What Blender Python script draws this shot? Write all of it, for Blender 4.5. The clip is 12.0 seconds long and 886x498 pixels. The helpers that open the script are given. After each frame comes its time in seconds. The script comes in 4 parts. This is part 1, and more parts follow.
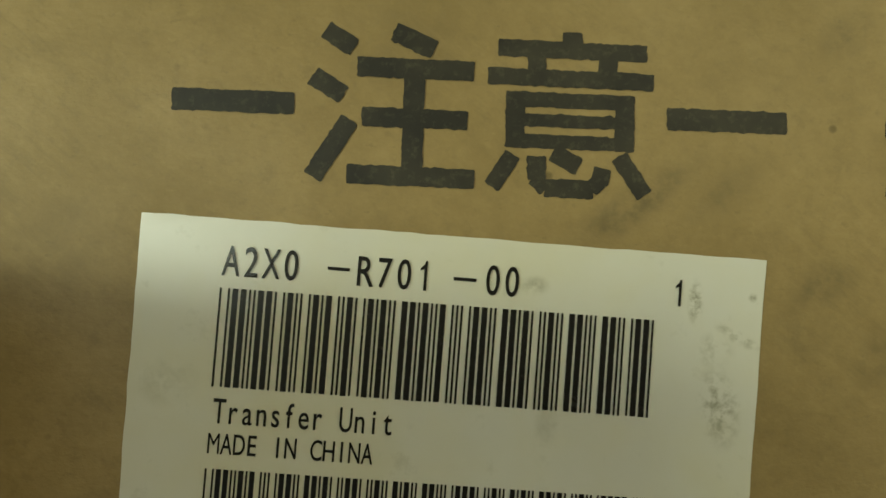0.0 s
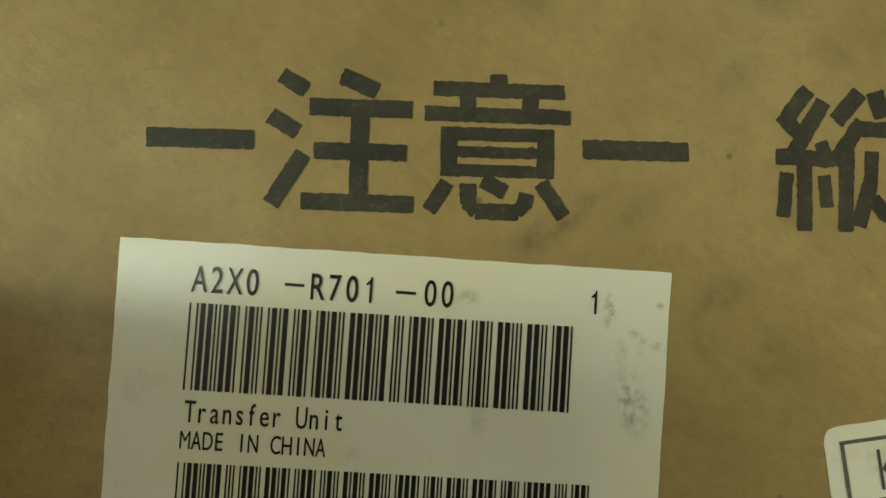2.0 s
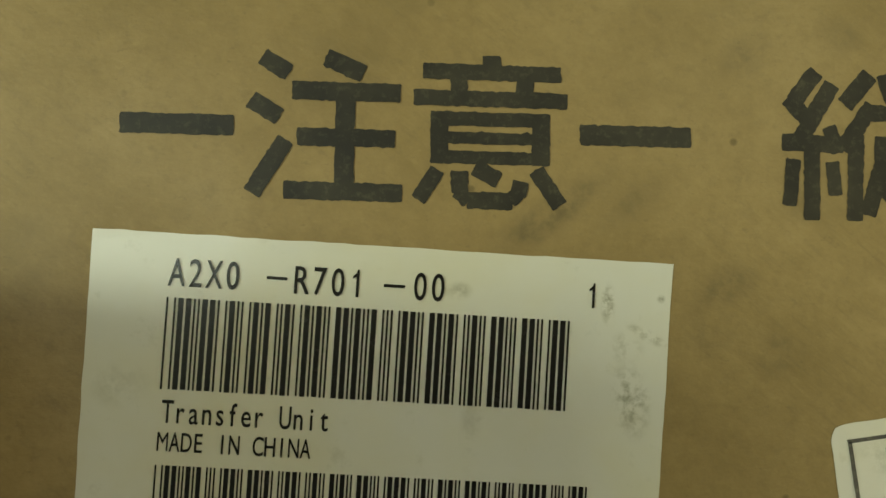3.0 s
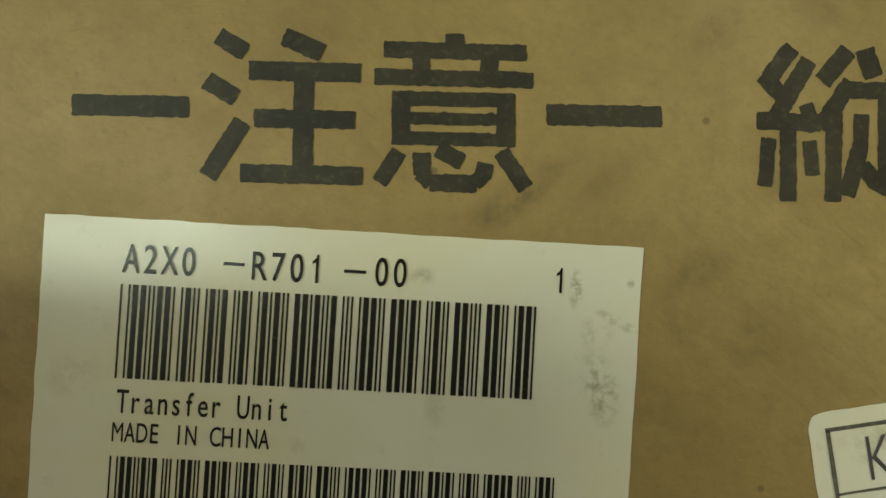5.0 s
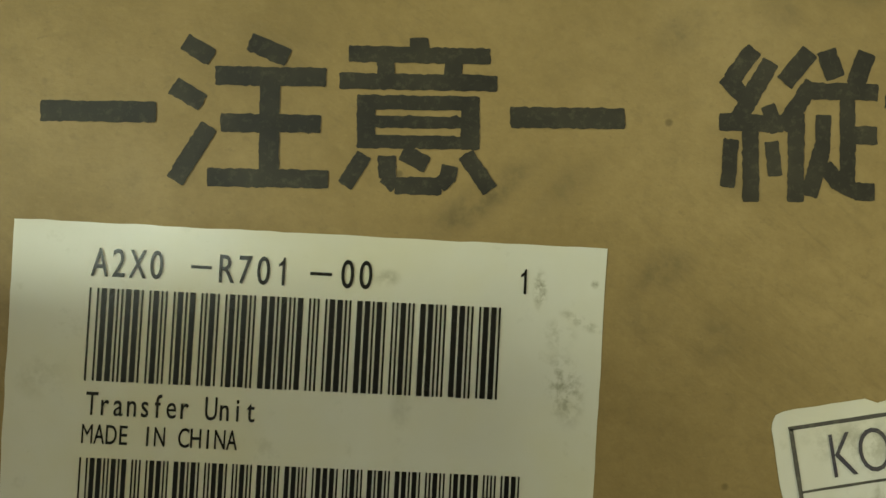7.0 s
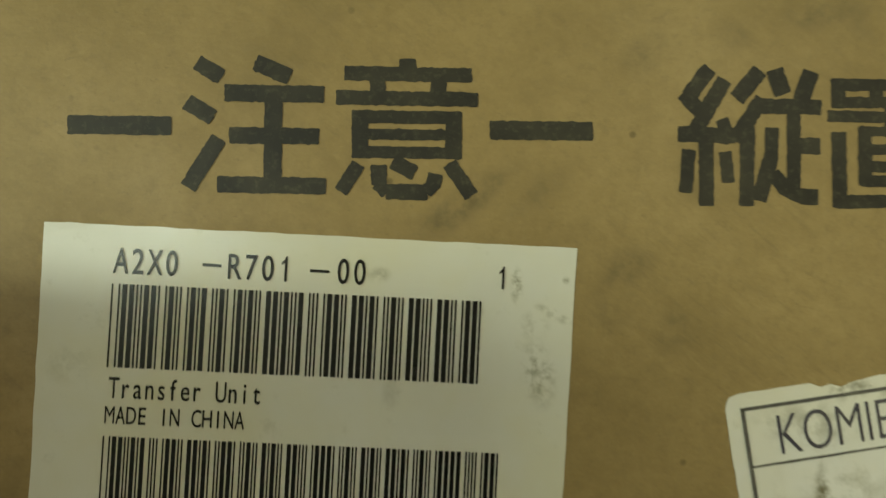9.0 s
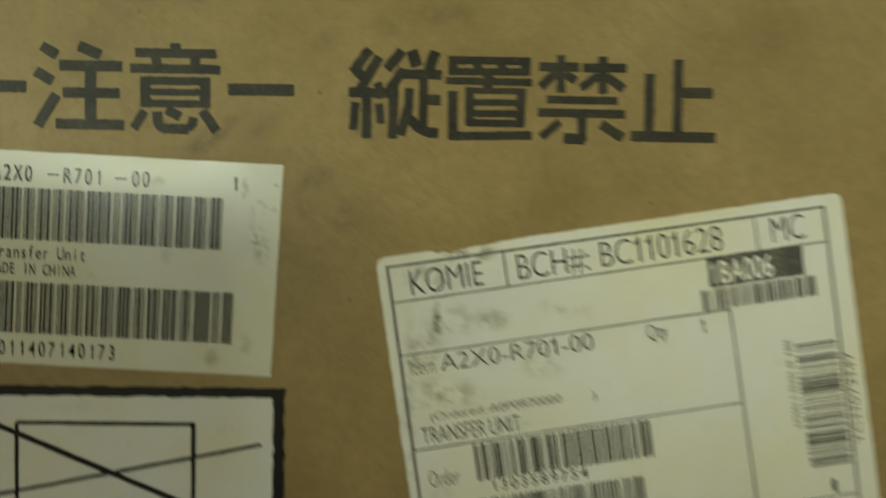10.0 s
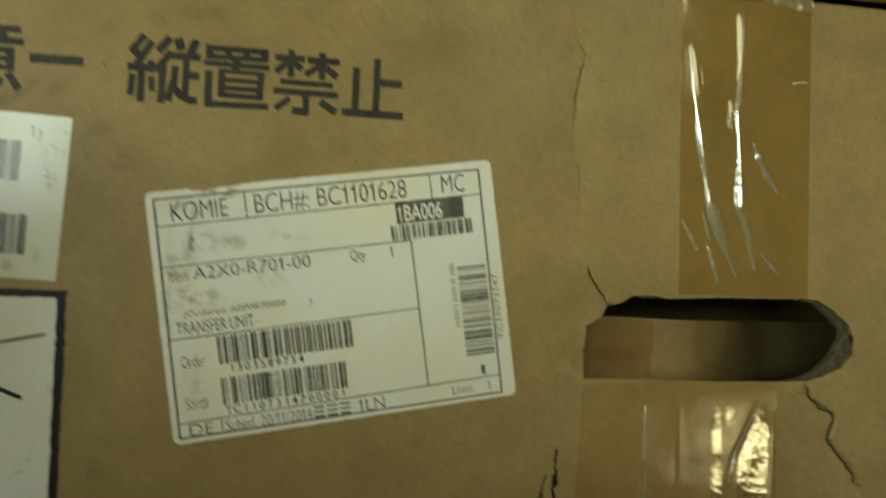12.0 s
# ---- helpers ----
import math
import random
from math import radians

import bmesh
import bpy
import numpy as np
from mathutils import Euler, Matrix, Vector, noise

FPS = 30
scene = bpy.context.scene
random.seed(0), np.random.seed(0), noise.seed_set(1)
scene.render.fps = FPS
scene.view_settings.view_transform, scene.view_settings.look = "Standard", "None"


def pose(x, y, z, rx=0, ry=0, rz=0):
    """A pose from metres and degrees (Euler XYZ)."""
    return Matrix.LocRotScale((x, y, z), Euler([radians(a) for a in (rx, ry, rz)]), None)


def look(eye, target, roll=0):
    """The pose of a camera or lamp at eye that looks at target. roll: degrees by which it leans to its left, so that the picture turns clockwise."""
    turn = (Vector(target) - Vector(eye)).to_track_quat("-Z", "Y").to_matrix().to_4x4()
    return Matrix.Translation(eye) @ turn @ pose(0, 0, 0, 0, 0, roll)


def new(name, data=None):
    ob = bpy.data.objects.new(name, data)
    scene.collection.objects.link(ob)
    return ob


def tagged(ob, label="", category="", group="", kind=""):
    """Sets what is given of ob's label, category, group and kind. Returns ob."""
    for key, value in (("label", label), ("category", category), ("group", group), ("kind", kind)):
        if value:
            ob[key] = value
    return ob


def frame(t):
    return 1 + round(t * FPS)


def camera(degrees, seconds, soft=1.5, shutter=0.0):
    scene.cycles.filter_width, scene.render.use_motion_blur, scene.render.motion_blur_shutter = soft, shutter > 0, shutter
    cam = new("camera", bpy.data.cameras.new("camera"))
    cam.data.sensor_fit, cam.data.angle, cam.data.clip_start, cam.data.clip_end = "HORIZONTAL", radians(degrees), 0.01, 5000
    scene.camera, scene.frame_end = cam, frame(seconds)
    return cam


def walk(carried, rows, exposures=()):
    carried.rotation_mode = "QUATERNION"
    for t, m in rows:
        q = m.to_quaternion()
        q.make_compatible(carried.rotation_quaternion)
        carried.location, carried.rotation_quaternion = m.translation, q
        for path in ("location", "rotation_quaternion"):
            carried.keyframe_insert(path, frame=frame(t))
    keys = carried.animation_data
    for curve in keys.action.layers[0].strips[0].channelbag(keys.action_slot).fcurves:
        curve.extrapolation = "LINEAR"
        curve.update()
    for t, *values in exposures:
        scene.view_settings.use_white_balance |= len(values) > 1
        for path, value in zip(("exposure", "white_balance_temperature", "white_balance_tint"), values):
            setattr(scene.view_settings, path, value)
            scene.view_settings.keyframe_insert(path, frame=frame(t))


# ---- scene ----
cam = camera(56.0, 12.0, soft=1.45, shutter=0.5)
# seconds, eye in metres, Euler turn in degrees
ROWS = [
    (0.0, 0.0348, -0.1062, 0.9822, 92.41, -1.95, -1.90),
    (0.2, 0.0338, -0.1082, 0.9826, 92.51, -1.76, -2.46),
    (0.5, 0.0331, -0.1119, 0.9831, 92.82, -1.51, -2.03),
    (0.8, 0.0354, -0.1151, 0.9833, 92.51, -1.36, -2.32),
    (1.0, 0.0377, -0.1187, 0.9833, 92.82, -1.30, -2.07),
    (1.2, 0.0392, -0.1195, 0.9832, 93.08, -1.28, -1.97),
    (1.5, 0.0405, -0.1198, 0.9828, 92.78, -1.30, -1.85),
    (2.0, 0.0422, -0.1210, 0.9827, 93.15, -1.26, -2.03),
    (2.2, 0.0422, -0.1206, 0.9829, 93.36, -1.24, -1.78),
    (2.5, 0.0422, -0.1191, 0.9834, 92.90, -1.16, -1.83),
    (2.7, 0.0423, -0.1172, 0.9834, 92.38, -1.11, -2.55),
    (4.3, 0.0480, -0.1128, 0.9819, 92.36, -0.84, -1.79),
    (4.5, 0.0489, -0.1127, 0.9816, 92.24, -0.68, -1.91),
    (5.0, 0.0495, -0.1119, 0.9823, 91.94, -0.81, -1.73),
    (5.3, 0.0505, -0.1120, 0.9822, 91.70, -0.70, -1.75),
    (5.5, 0.0513, -0.1122, 0.9821, 92.01, -0.63, -1.63),
    (5.8, 0.0524, -0.1134, 0.9826, 92.24, -0.61, -1.83),
    (6.0, 0.0532, -0.1139, 0.9828, 92.05, -0.59, -1.58),
    (6.2, 0.0541, -0.1137, 0.9827, 91.65, -0.50, -1.65),
    (6.5, 0.0548, -0.1133, 0.9826, 91.89, -0.37, -1.60),
    (6.8, 0.0547, -0.1132, 0.9827, 91.96, -0.40, -1.15),
    (7.0, 0.0546, -0.1132, 0.9827, 91.88, -0.49, -1.50),
    (7.2, 0.0554, -0.1125, 0.9824, 91.89, -0.52, -1.31),
    (8.8, 0.0551, -0.1204, 0.9827, 91.43, -0.57, -1.18),
    (9.0, 0.0564, -0.1259, 0.9819, 92.04, -0.43, -1.48),
    (9.2, 0.0591, -0.1316, 0.9796, 91.24, -0.40, -0.55),
    (9.3, 0.0620, -0.1349, 0.9782, 91.42, -0.36, -0.25),
    (9.5, 0.0748, -0.1509, 0.9763, 90.61, 0.46, -1.16),
    (9.6, 0.0829, -0.1612, 0.9767, 89.93, 0.64, -2.04),
    (9.7, 0.0915, -0.1716, 0.9773, 89.65, 0.41, -1.45),
    (9.8, 0.1005, -0.1819, 0.9776, 88.06, -0.08, -0.57),
    (10.0, 0.1168, -0.2009, 0.9736, 88.11, -0.71, -0.46),
    (10.2, 0.1225, -0.2151, 0.9639, 88.98, -1.58, -2.39),
    (10.3, 0.1242, -0.2201, 0.9618, 88.99, -2.09, -3.01),
    (10.5, 0.1311, -0.2346, 0.9629, 89.42, -2.54, -4.60),
    (10.7, 0.1389, -0.2495, 0.9624, 90.24, -2.05, -7.32),
    (10.9, 0.1442, -0.2565, 0.9612, 90.01, -1.45, -8.33),
    (11.0, 0.1455, -0.2621, 0.9605, 90.92, -1.28, -8.44),
    (11.1, 0.1438, -0.2665, 0.9596, 91.81, -1.39, -8.51),
    (11.2, 0.1406, -0.2699, 0.9584, 92.22, -1.58, -8.50),
    (11.3, 0.1370, -0.2702, 0.9571, 92.10, -1.77, -8.84),
    (11.5, 0.1332, -0.2724, 0.9540, 91.36, -2.12, -9.25),
    (11.7, 0.1354, -0.2767, 0.9509, 91.76, -1.77, -10.56),
    (11.8, 0.1387, -0.2778, 0.9495, 91.71, -1.50, -11.03),
    (11.9, 0.1424, -0.2785, 0.9483, 91.51, -1.71, -10.61),
    (12.0, 0.1482, -0.2770, 0.9476, 90.64, -2.35, -10.47),
]
walk(cam, [(t, pose(x, y, z, rx, ry, rz)) for t, x, y, z, rx, ry, rz in ROWS],
     [(0.0, 0.09, 6650, 11), (9.2, 0.09, 6650, 11), (10.4, -0.15, 6450, 9.5), (11.2, -0.06, 6450, 9.5), (12.0, -0.03, 6450, 9)])

# ---- light ----
world = bpy.data.worlds.new("world")
scene.world = world
world.use_nodes = True
wn = world.node_tree.nodes
sky = wn.new("ShaderNodeTexSky")
sky.sky_type, sky.sun_disc = "NISHITA", False
sky.sun_elevation, sky.sun_rotation = radians(25), radians(200)
world.node_tree.links.new(sky.outputs[0], wn["Background"].inputs[0])
wn["Background"].inputs[1].default_value = 0.05

WARM, COOL = (1.0, 0.90, 0.46), (0.88, 1.0, 0.66)


def area_lamp(name, eye, target, sx, sy, watts, colour):
    lamp = bpy.data.lights.new(name, "AREA")
    lamp.shape, lamp.size, lamp.size_y, lamp.energy, lamp.color = "RECTANGLE", sx, sy, watts, colour
    ob = new(name, lamp)
    ob.matrix_world = look(eye, target)
    return ob


# Main light, an added lamp: no window is known on that side.
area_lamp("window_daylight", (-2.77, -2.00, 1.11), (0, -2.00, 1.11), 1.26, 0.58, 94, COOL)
# Assumed source, set at the angle of the glare on the label.
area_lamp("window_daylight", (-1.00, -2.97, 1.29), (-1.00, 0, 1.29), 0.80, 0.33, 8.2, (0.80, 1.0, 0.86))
# Fill lamp added to brighten the upper right of the face.
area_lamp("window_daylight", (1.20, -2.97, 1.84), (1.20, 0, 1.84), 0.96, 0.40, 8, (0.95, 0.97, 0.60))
# Low lamp added for the glints on the lower tape.
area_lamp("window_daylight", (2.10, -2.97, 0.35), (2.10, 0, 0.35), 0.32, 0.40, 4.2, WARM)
# Side lamp added for the liner in the hole and the tape folds.
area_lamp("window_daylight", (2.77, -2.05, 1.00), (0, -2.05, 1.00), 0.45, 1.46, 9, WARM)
# Overhead fill, added without a known fixture.
area_lamp("overhead_fill", (0.85, -1.15, 2.60), (0.85, -1.15, 0), 1.2, 0.12, 4, WARM)

# ---- small helpers ----
Z0 = 0.99  # height of the datum on the carton's face
MM = 0.001
rng = np.random.default_rng(7)


def root(name, x, y, z, label, category, group="", kind=""):
    ob = new(name)
    ob.location = (x, y, z)
    ob.empty_display_size = 0.02
    return tagged(ob, label, category, group, kind)


def home(ob):
    p = Vector(ob.location)
    while ob.parent:
        ob = ob.parent
        p += Vector(ob.location)
    return p


def part(name, verts, faces, material, parent=None, label="", smooth=False):
    """One mesh object from places in world metres; under a parent it is laid relative to it."""
    base = home(parent) if parent else Vector((0, 0, 0))
    me = bpy.data.meshes.new(name)
    me.from_pydata([tuple(Vector(v) - base) for v in verts], [], [list(map(int, f)) for f in faces])
    bm = bmesh.new()
    bm.from_mesh(me)
    bmesh.ops.recalc_face_normals(bm, faces=bm.faces) if not smooth else None
    bm.to_mesh(me)
    bm.free()
    if smooth:
        me.polygons.foreach_set("use_smooth", [True] * len(me.polygons))
        me.set_sharp_from_angle(angle=radians(82))
    me.materials.append(material)
    me.update()
    ob = new(name, me)
    if parent:
        ob.parent = parent
    if label:
        ob["label"] = label
    return ob


def box_shape(x0, y0, z0, x1, y1, z1, bevel=0.0):
    bm = bmesh.new()
    bmesh.ops.create_cube(bm, size=1)
    for v in bm.verts:
        v.co = Vector(((x0 + x1) / 2 + v.co.x * (x1 - x0), (y0 + y1) / 2 + v.co.y * (y1 - y0), (z0 + z1) / 2 + v.co.z * (z1 - z0)))
    if bevel:
        bmesh.ops.bevel(bm, geom=list(bm.edges), offset=bevel, segments=2, affect="EDGES", profile=0.5)
    bm.verts.index_update()
    out = [v.co.copy() for v in bm.verts], [[v.index for v in f.verts] for f in bm.faces]
    bm.free()
    return out


def merged(shapes):
    verts, faces = [], []
    for v, f in shapes:
        n = len(verts)
        verts += list(v)
        faces += [[i + n for i in face] for face in f]
    return verts, faces


def inside(poly, pts):
    """Which of the points lie in the polygon."""
    poly, pts = np.asarray(poly, float), np.asarray(pts, float)
    hit = np.zeros(len(pts), bool)
    for (ax, az), (bx, bz) in zip(poly, np.roll(poly, -1, 0)):
        cross = (az > pts[:, 1]) != (bz > pts[:, 1])
        hit ^= cross & (pts[:, 0] < (bx - ax) * (pts[:, 1] - az) / (bz - az if bz != az else 1e-9) + ax)
    return hit


def ragged(poly, step, rough, seed=1, closed=True):
    """The polygon with more points along its sides, each pushed a little off its line."""
    r, out = np.random.default_rng(seed), []
    poly = [np.array(p, float) for p in poly]
    ends = zip(poly, poly[1:] + poly[:1]) if closed else zip(poly, poly[1:])
    for a, b in ends:
        d = b - a
        n = max(1, int(round(np.linalg.norm(d) / step)))
        side = np.array([-d[1], d[0]]) / max(np.linalg.norm(d), 1e-9)
        for k in range(n):
            out.append(a + d * k / n + side * r.normal(0, rough))
    if not closed:
        out.append(poly[-1])
    return np.array(out)


def rounded(x0, z0, x1, z1, r, n=5):
    out = []
    for cx, cz, a in ((x1 - r, z1 - r, 0), (x0 + r, z1 - r, 90), (x0 + r, z0 + r, 180), (x1 - r, z0 + r, 270)):
        out += [(cx + r * math.cos(radians(a + 90 * k / n)), cz + r * math.sin(radians(a + 90 * k / n))) for k in range(n + 1)]
    return out[::-1]


def near_line(line, pts):
    """Distance of the points from a line of several stretches, on which side, and how far along (0 to 1)."""
    line, pts = np.asarray(line, float), np.asarray(pts, float)
    best, side, along = np.full(len(pts), 1e9), np.zeros(len(pts)), np.zeros(len(pts))
    total, run = np.linalg.norm(np.diff(line, axis=0), axis=1).sum(), 0.0
    for a, b in zip(line, line[1:]):
        d = b - a
        n = np.linalg.norm(d)
        k = np.clip(((pts - a) @ d) / n**2, 0, 1)
        off = pts - a - k[:, None] * d
        far = np.linalg.norm(off, axis=1)
        s = np.sign(d[0] * off[:, 1] - d[1] * off[:, 0])
        take = far < best
        best, side, along = np.where(take, far, best), np.where(take, s, side), np.where(take, (run + k * n) / total, along)
        run += n
    return best, side, along


def bumpy(pts, size, seed=0.0):
    """Smooth noise, -1 to 1, with waves of about that size in mm."""
    return np.array([noise.noise(Vector((x / size, z / size, seed))) for x, z in pts])


def sheet(outline, spacing, rise, thick, holes=(), extra=()):
    """A board or film in the plane of the face: outline in mm, rise(points) how far it stands out of the plane, thickness in mm."""
    from mathutils.geometry import delaunay_2d_cdt
    outline = np.asarray(outline, float)
    lo, hi = outline.min(0), outline.max(0)
    gx, gz = np.arange(lo[0], hi[0], spacing), np.arange(lo[1], hi[1], spacing)
    grid = np.array([(x + (spacing / 2 if k % 2 else 0), z) for k, z in enumerate(gz) for x in gx]) + spacing * 0.37
    grid = grid[inside(outline, grid)] if len(grid) else grid.reshape(-1, 2)
    loops = [outline, *[np.asarray(h, float) for h in holes]]
    pts, edges = [], []
    for loop in loops:
        n = len(pts)
        pts += [tuple(p) for p in loop]
        edges += [(n + k, n + (k + 1) % len(loop)) for k in range(len(loop))]
        d = near_line(np.vstack([loop, loop[:1]]), grid)[0] if len(grid) else np.zeros(0)
        grid = grid[d > spacing * 0.35] if len(grid) else grid
    more = [p for p in extra]
    pts += [tuple(p) for p in grid] + [tuple(p) for p in more]
    co, _, tri, *_ = delaunay_2d_cdt([Vector(p) for p in pts], edges, [], 0, 1e-5)
    co = np.array([(v.x, v.y) for v in co])
    tri = np.array(tri)
    mid = co[tri].mean(1)
    keep = inside(outline, mid)
    for h in holes:
        keep &= ~inside(h, mid)
    tri = tri[keep]
    a, b, c = co[tri[:, 0]], co[tri[:, 1]], co[tri[:, 2]]
    area = (b[:, 0] - a[:, 0]) * (c[:, 1] - a[:, 1]) - (b[:, 1] - a[:, 1]) * (c[:, 0] - a[:, 0])
    tri[area < 0] = tri[area < 0][:, ::-1]
    tri = tri[np.abs(area) > 1e-9]
    h = rise(co)
    n = len(co)
    verts = [(x * MM, -k * MM, Z0 + z * MM) for (x, z), k in zip(co, h)] + [(x * MM, (thick - k) * MM, Z0 + z * MM) for (x, z), k in zip(co, h)]
    seen, faces = {}, [list(t) for t in tri] + [[i + n for i in t[::-1]] for t in tri]
    for t in tri:
        for i, j in ((t[0], t[1]), (t[1], t[2]), (t[2], t[0])):
            seen[(i, j)] = 1
    for i, j in list(seen):
        if (j, i) not in seen:
            faces.append([j, i, i + n, j + n])
    return verts, faces


def flat(pts):
    return np.zeros(len(pts))


# ---- materials ----
def material(name):
    m = bpy.data.materials.new(name)
    m.use_nodes = True
    return m, m.node_tree.nodes, m.node_tree.links, m.node_tree.nodes["Principled BSDF"]


def node(nodes, links, kind, inputs=(), **attrs):
    n = nodes.new("ShaderNode" + kind)
    for k, v in attrs.items():
        setattr(n, k, v)
    for key, v in dict(inputs).items():
        if hasattr(v, "links"):
            links.new(v, n.inputs[key])
        else:
            n.inputs[key].default_value = v
    return n


def noise_tex(nodes, links, where, scale, detail=4.0, rough=0.55, stretch=None):
    if stretch:
        where = node(nodes, links, "Mapping", {0: where, 3: stretch}).outputs[0]
    return node(nodes, links, "TexNoise", {"Vector": where, "Scale": scale, "Detail": detail, "Roughness": rough}).outputs[0]


def ramp(nodes, links, value, lo, hi, a=0.0, b=1.0):
    return node(nodes, links, "MapRange", {0: value, 1: lo, 2: hi, 3: a, 4: b}).outputs[0]


def times(nodes, links, a, b, op="MULTIPLY"):
    return node(nodes, links, "Math", {0: a, 1: b}, operation=op).outputs[0]


def blend(nodes, links, fac, a, b, mode="MIX"):
    n = nodes.new("ShaderNodeMix")
    n.data_type, n.blend_type = "RGBA", mode
    for k, v in ((0, fac), (6, a), (7, b)):
        if hasattr(v, "links"):
            links.new(v, n.inputs[k])
        else:
            n.inputs[k].default_value = v if k == 0 else (*v, 1.0)
    return n.outputs[2]


def blot(nodes, links, where, x, z, rx, rz, turn=0.0):
    """1 within a soft stain of that size (mm) round a place on the face, 0 outside."""
    sub = node(nodes, links, "VectorMath", {0: where, 1: (x * MM, 0, Z0 + z * MM)}, operation="SUBTRACT").outputs[0]
    rot = node(nodes, links, "VectorRotate", {0: sub, 3: radians(turn)}, rotation_type="Y_AXIS").outputs[0]
    sc = node(nodes, links, "VectorMath", {0: rot, 1: (1 / (rx * MM), 0, 1 / (rz * MM))}, operation="MULTIPLY").outputs[0]
    far = node(nodes, links, "VectorMath", {0: sc}, operation="LENGTH").outputs[1]
    return node(nodes, links, "MapRange", {0: far, 1: 0.15, 2: 1.0, 3: 1.0, 4: 0.0}, interpolation_type="SMOOTHSTEP").outputs[0]


def bump(nodes, links, bsdf, height, strength, distance):
    b = node(nodes, links, "Bump", {"Strength": strength, "Distance": distance, "Height": height})
    links.new(b.outputs[0], bsdf.inputs["Normal"])


def make_cardboard(name, base, stains=(), rough=0.38):
    m, nd, lk, bsdf = material(name)
    at = node(nd, lk, "NewGeometry").outputs[0]
    fibre = noise_tex(nd, lk, at, 1500, 3, 0.6, (0.6, 1, 1))
    grain = noise_tex(nd, lk, at, 420, 4, 0.65)
    mottle = noise_tex(nd, lk, at, 240, 5, 0.7)
    cloud = noise_tex(nd, lk, at, 38, 5, 0.6)
    broad = noise_tex(nd, lk, at, 9, 3, 0.5)
    dark = tuple(c * k for c, k in zip(base, (0.68, 0.66, 0.60)))
    light = tuple(min(1, c * k) for c, k in zip(base, (1.18, 1.20, 1.28)))
    col = blend(nd, lk, ramp(nd, lk, cloud, 0.30, 0.72), dark, light)
    col = blend(nd, lk, ramp(nd, lk, broad, 0.35, 0.7, 0.0, 0.35), col, base)
    col = blend(nd, lk, ramp(nd, lk, fibre, 0.3, 0.7, 0.20, 0.0), col, dark)
    col = blend(nd, lk, ramp(nd, lk, grain, 0.62, 0.8, 0.0, 0.22), col, light)
    col = blend(nd, lk, ramp(nd, lk, mottle, 0.36, 0.62, 0.38, 0.0), col, dark)
    soot = tuple(c * k for c, k in zip(base, (0.42, 0.44, 0.5)))
    splotch = noise_tex(nd, lk, at, 520, 3, 0.6)
    col = blend(nd, lk, ramp(nd, lk, splotch, 0.54, 0.70, 0.0, 0.18), col, light)
    col = blend(nd, lk, ramp(nd, lk, splotch, 0.46, 0.32, 0.0, 0.18), col, soot)
    # slanting rub marks and loose fibres, here and there
    slant = node(nd, lk, "VectorRotate", {0: at, 3: radians(-38)}, rotation_type="Y_AXIS").outputs[0]
    flow = noise_tex(nd, lk, slant, 430, 4, 0.65, (0.60, 1, 1))
    col = blend(nd, lk, ramp(nd, lk, flow, 0.52, 0.72, 0.0, 0.22), col, light)
    col = blend(nd, lk, ramp(nd, lk, flow, 0.47, 0.28, 0.0, 0.18), col, soot)
    rubs = noise_tex(nd, lk, slant, 620, 3, 0.6, (0.20, 1, 1))
    where = ramp(nd, lk, noise_tex(nd, lk, at, 22, 3, 0.6), 0.44, 0.64)
    col = blend(nd, lk, times(nd, lk, ramp(nd, lk, rubs, 0.55, 0.72, 0.0, 0.34), where), col, light)
    col = blend(nd, lk, times(nd, lk, ramp(nd, lk, rubs, 0.45, 0.30, 0.0, 0.30), where), col, soot)
    lint = noise_tex(nd, lk, at, 800, 3, 0.6, (0.6, 1, 1))
    col = blend(nd, lk, ramp(nd, lk, lint, 0.62, 0.76, 0.0, 0.26), col, light)
    col = blend(nd, lk, ramp(nd, lk, lint, 0.36, 0.27, 0.0, 0.28), col, soot)
    # scattered finger smudges and specks of dirt
    smear = ramp(nd, lk, noise_tex(nd, lk, at, 70, 3, 0.5), 0.63, 0.74, 0.0, 0.45)
    patch = ramp(nd, lk, noise_tex(nd, lk, at, 14, 2, 0.5), 0.48, 0.66)
    col = blend(nd, lk, times(nd, lk, smear, patch), col, soot)
    vor = node(nd, lk, "TexVoronoi", {"Vector": at, "Scale": 110, "Randomness": 1.0}).outputs[0]
    speck = times(nd, lk, ramp(nd, lk, vor, 0.035, 0.075, 0.65, 0.0), ramp(nd, lk, noise_tex(nd, lk, at, 60), 0.48, 0.6))
    col = blend(nd, lk, speck, col, tuple(c * 0.3 for c in base))
    for x, z, rx, rz, turn, amount in stains:
        streaks = ramp(nd, lk, noise_tex(nd, lk, at, 260, 4, 0.65), 0.38, 0.66)
        col = blend(nd, lk, times(nd, lk, times(nd, lk, blot(nd, lk, at, x, z, rx, rz, turn), streaks), amount), col, soot)
    lk.new(col, bsdf.inputs["Base Color"])
    lk.new(ramp(nd, lk, cloud, 0.3, 0.75, rough + 0.07, rough - 0.05), bsdf.inputs["Roughness"])
    bsdf.inputs["Specular IOR Level"].default_value = 0.38
    bump(nd, lk, bsdf, times(nd, lk, fibre, grain, "ADD"), 0.35, 0.00012)
    return m


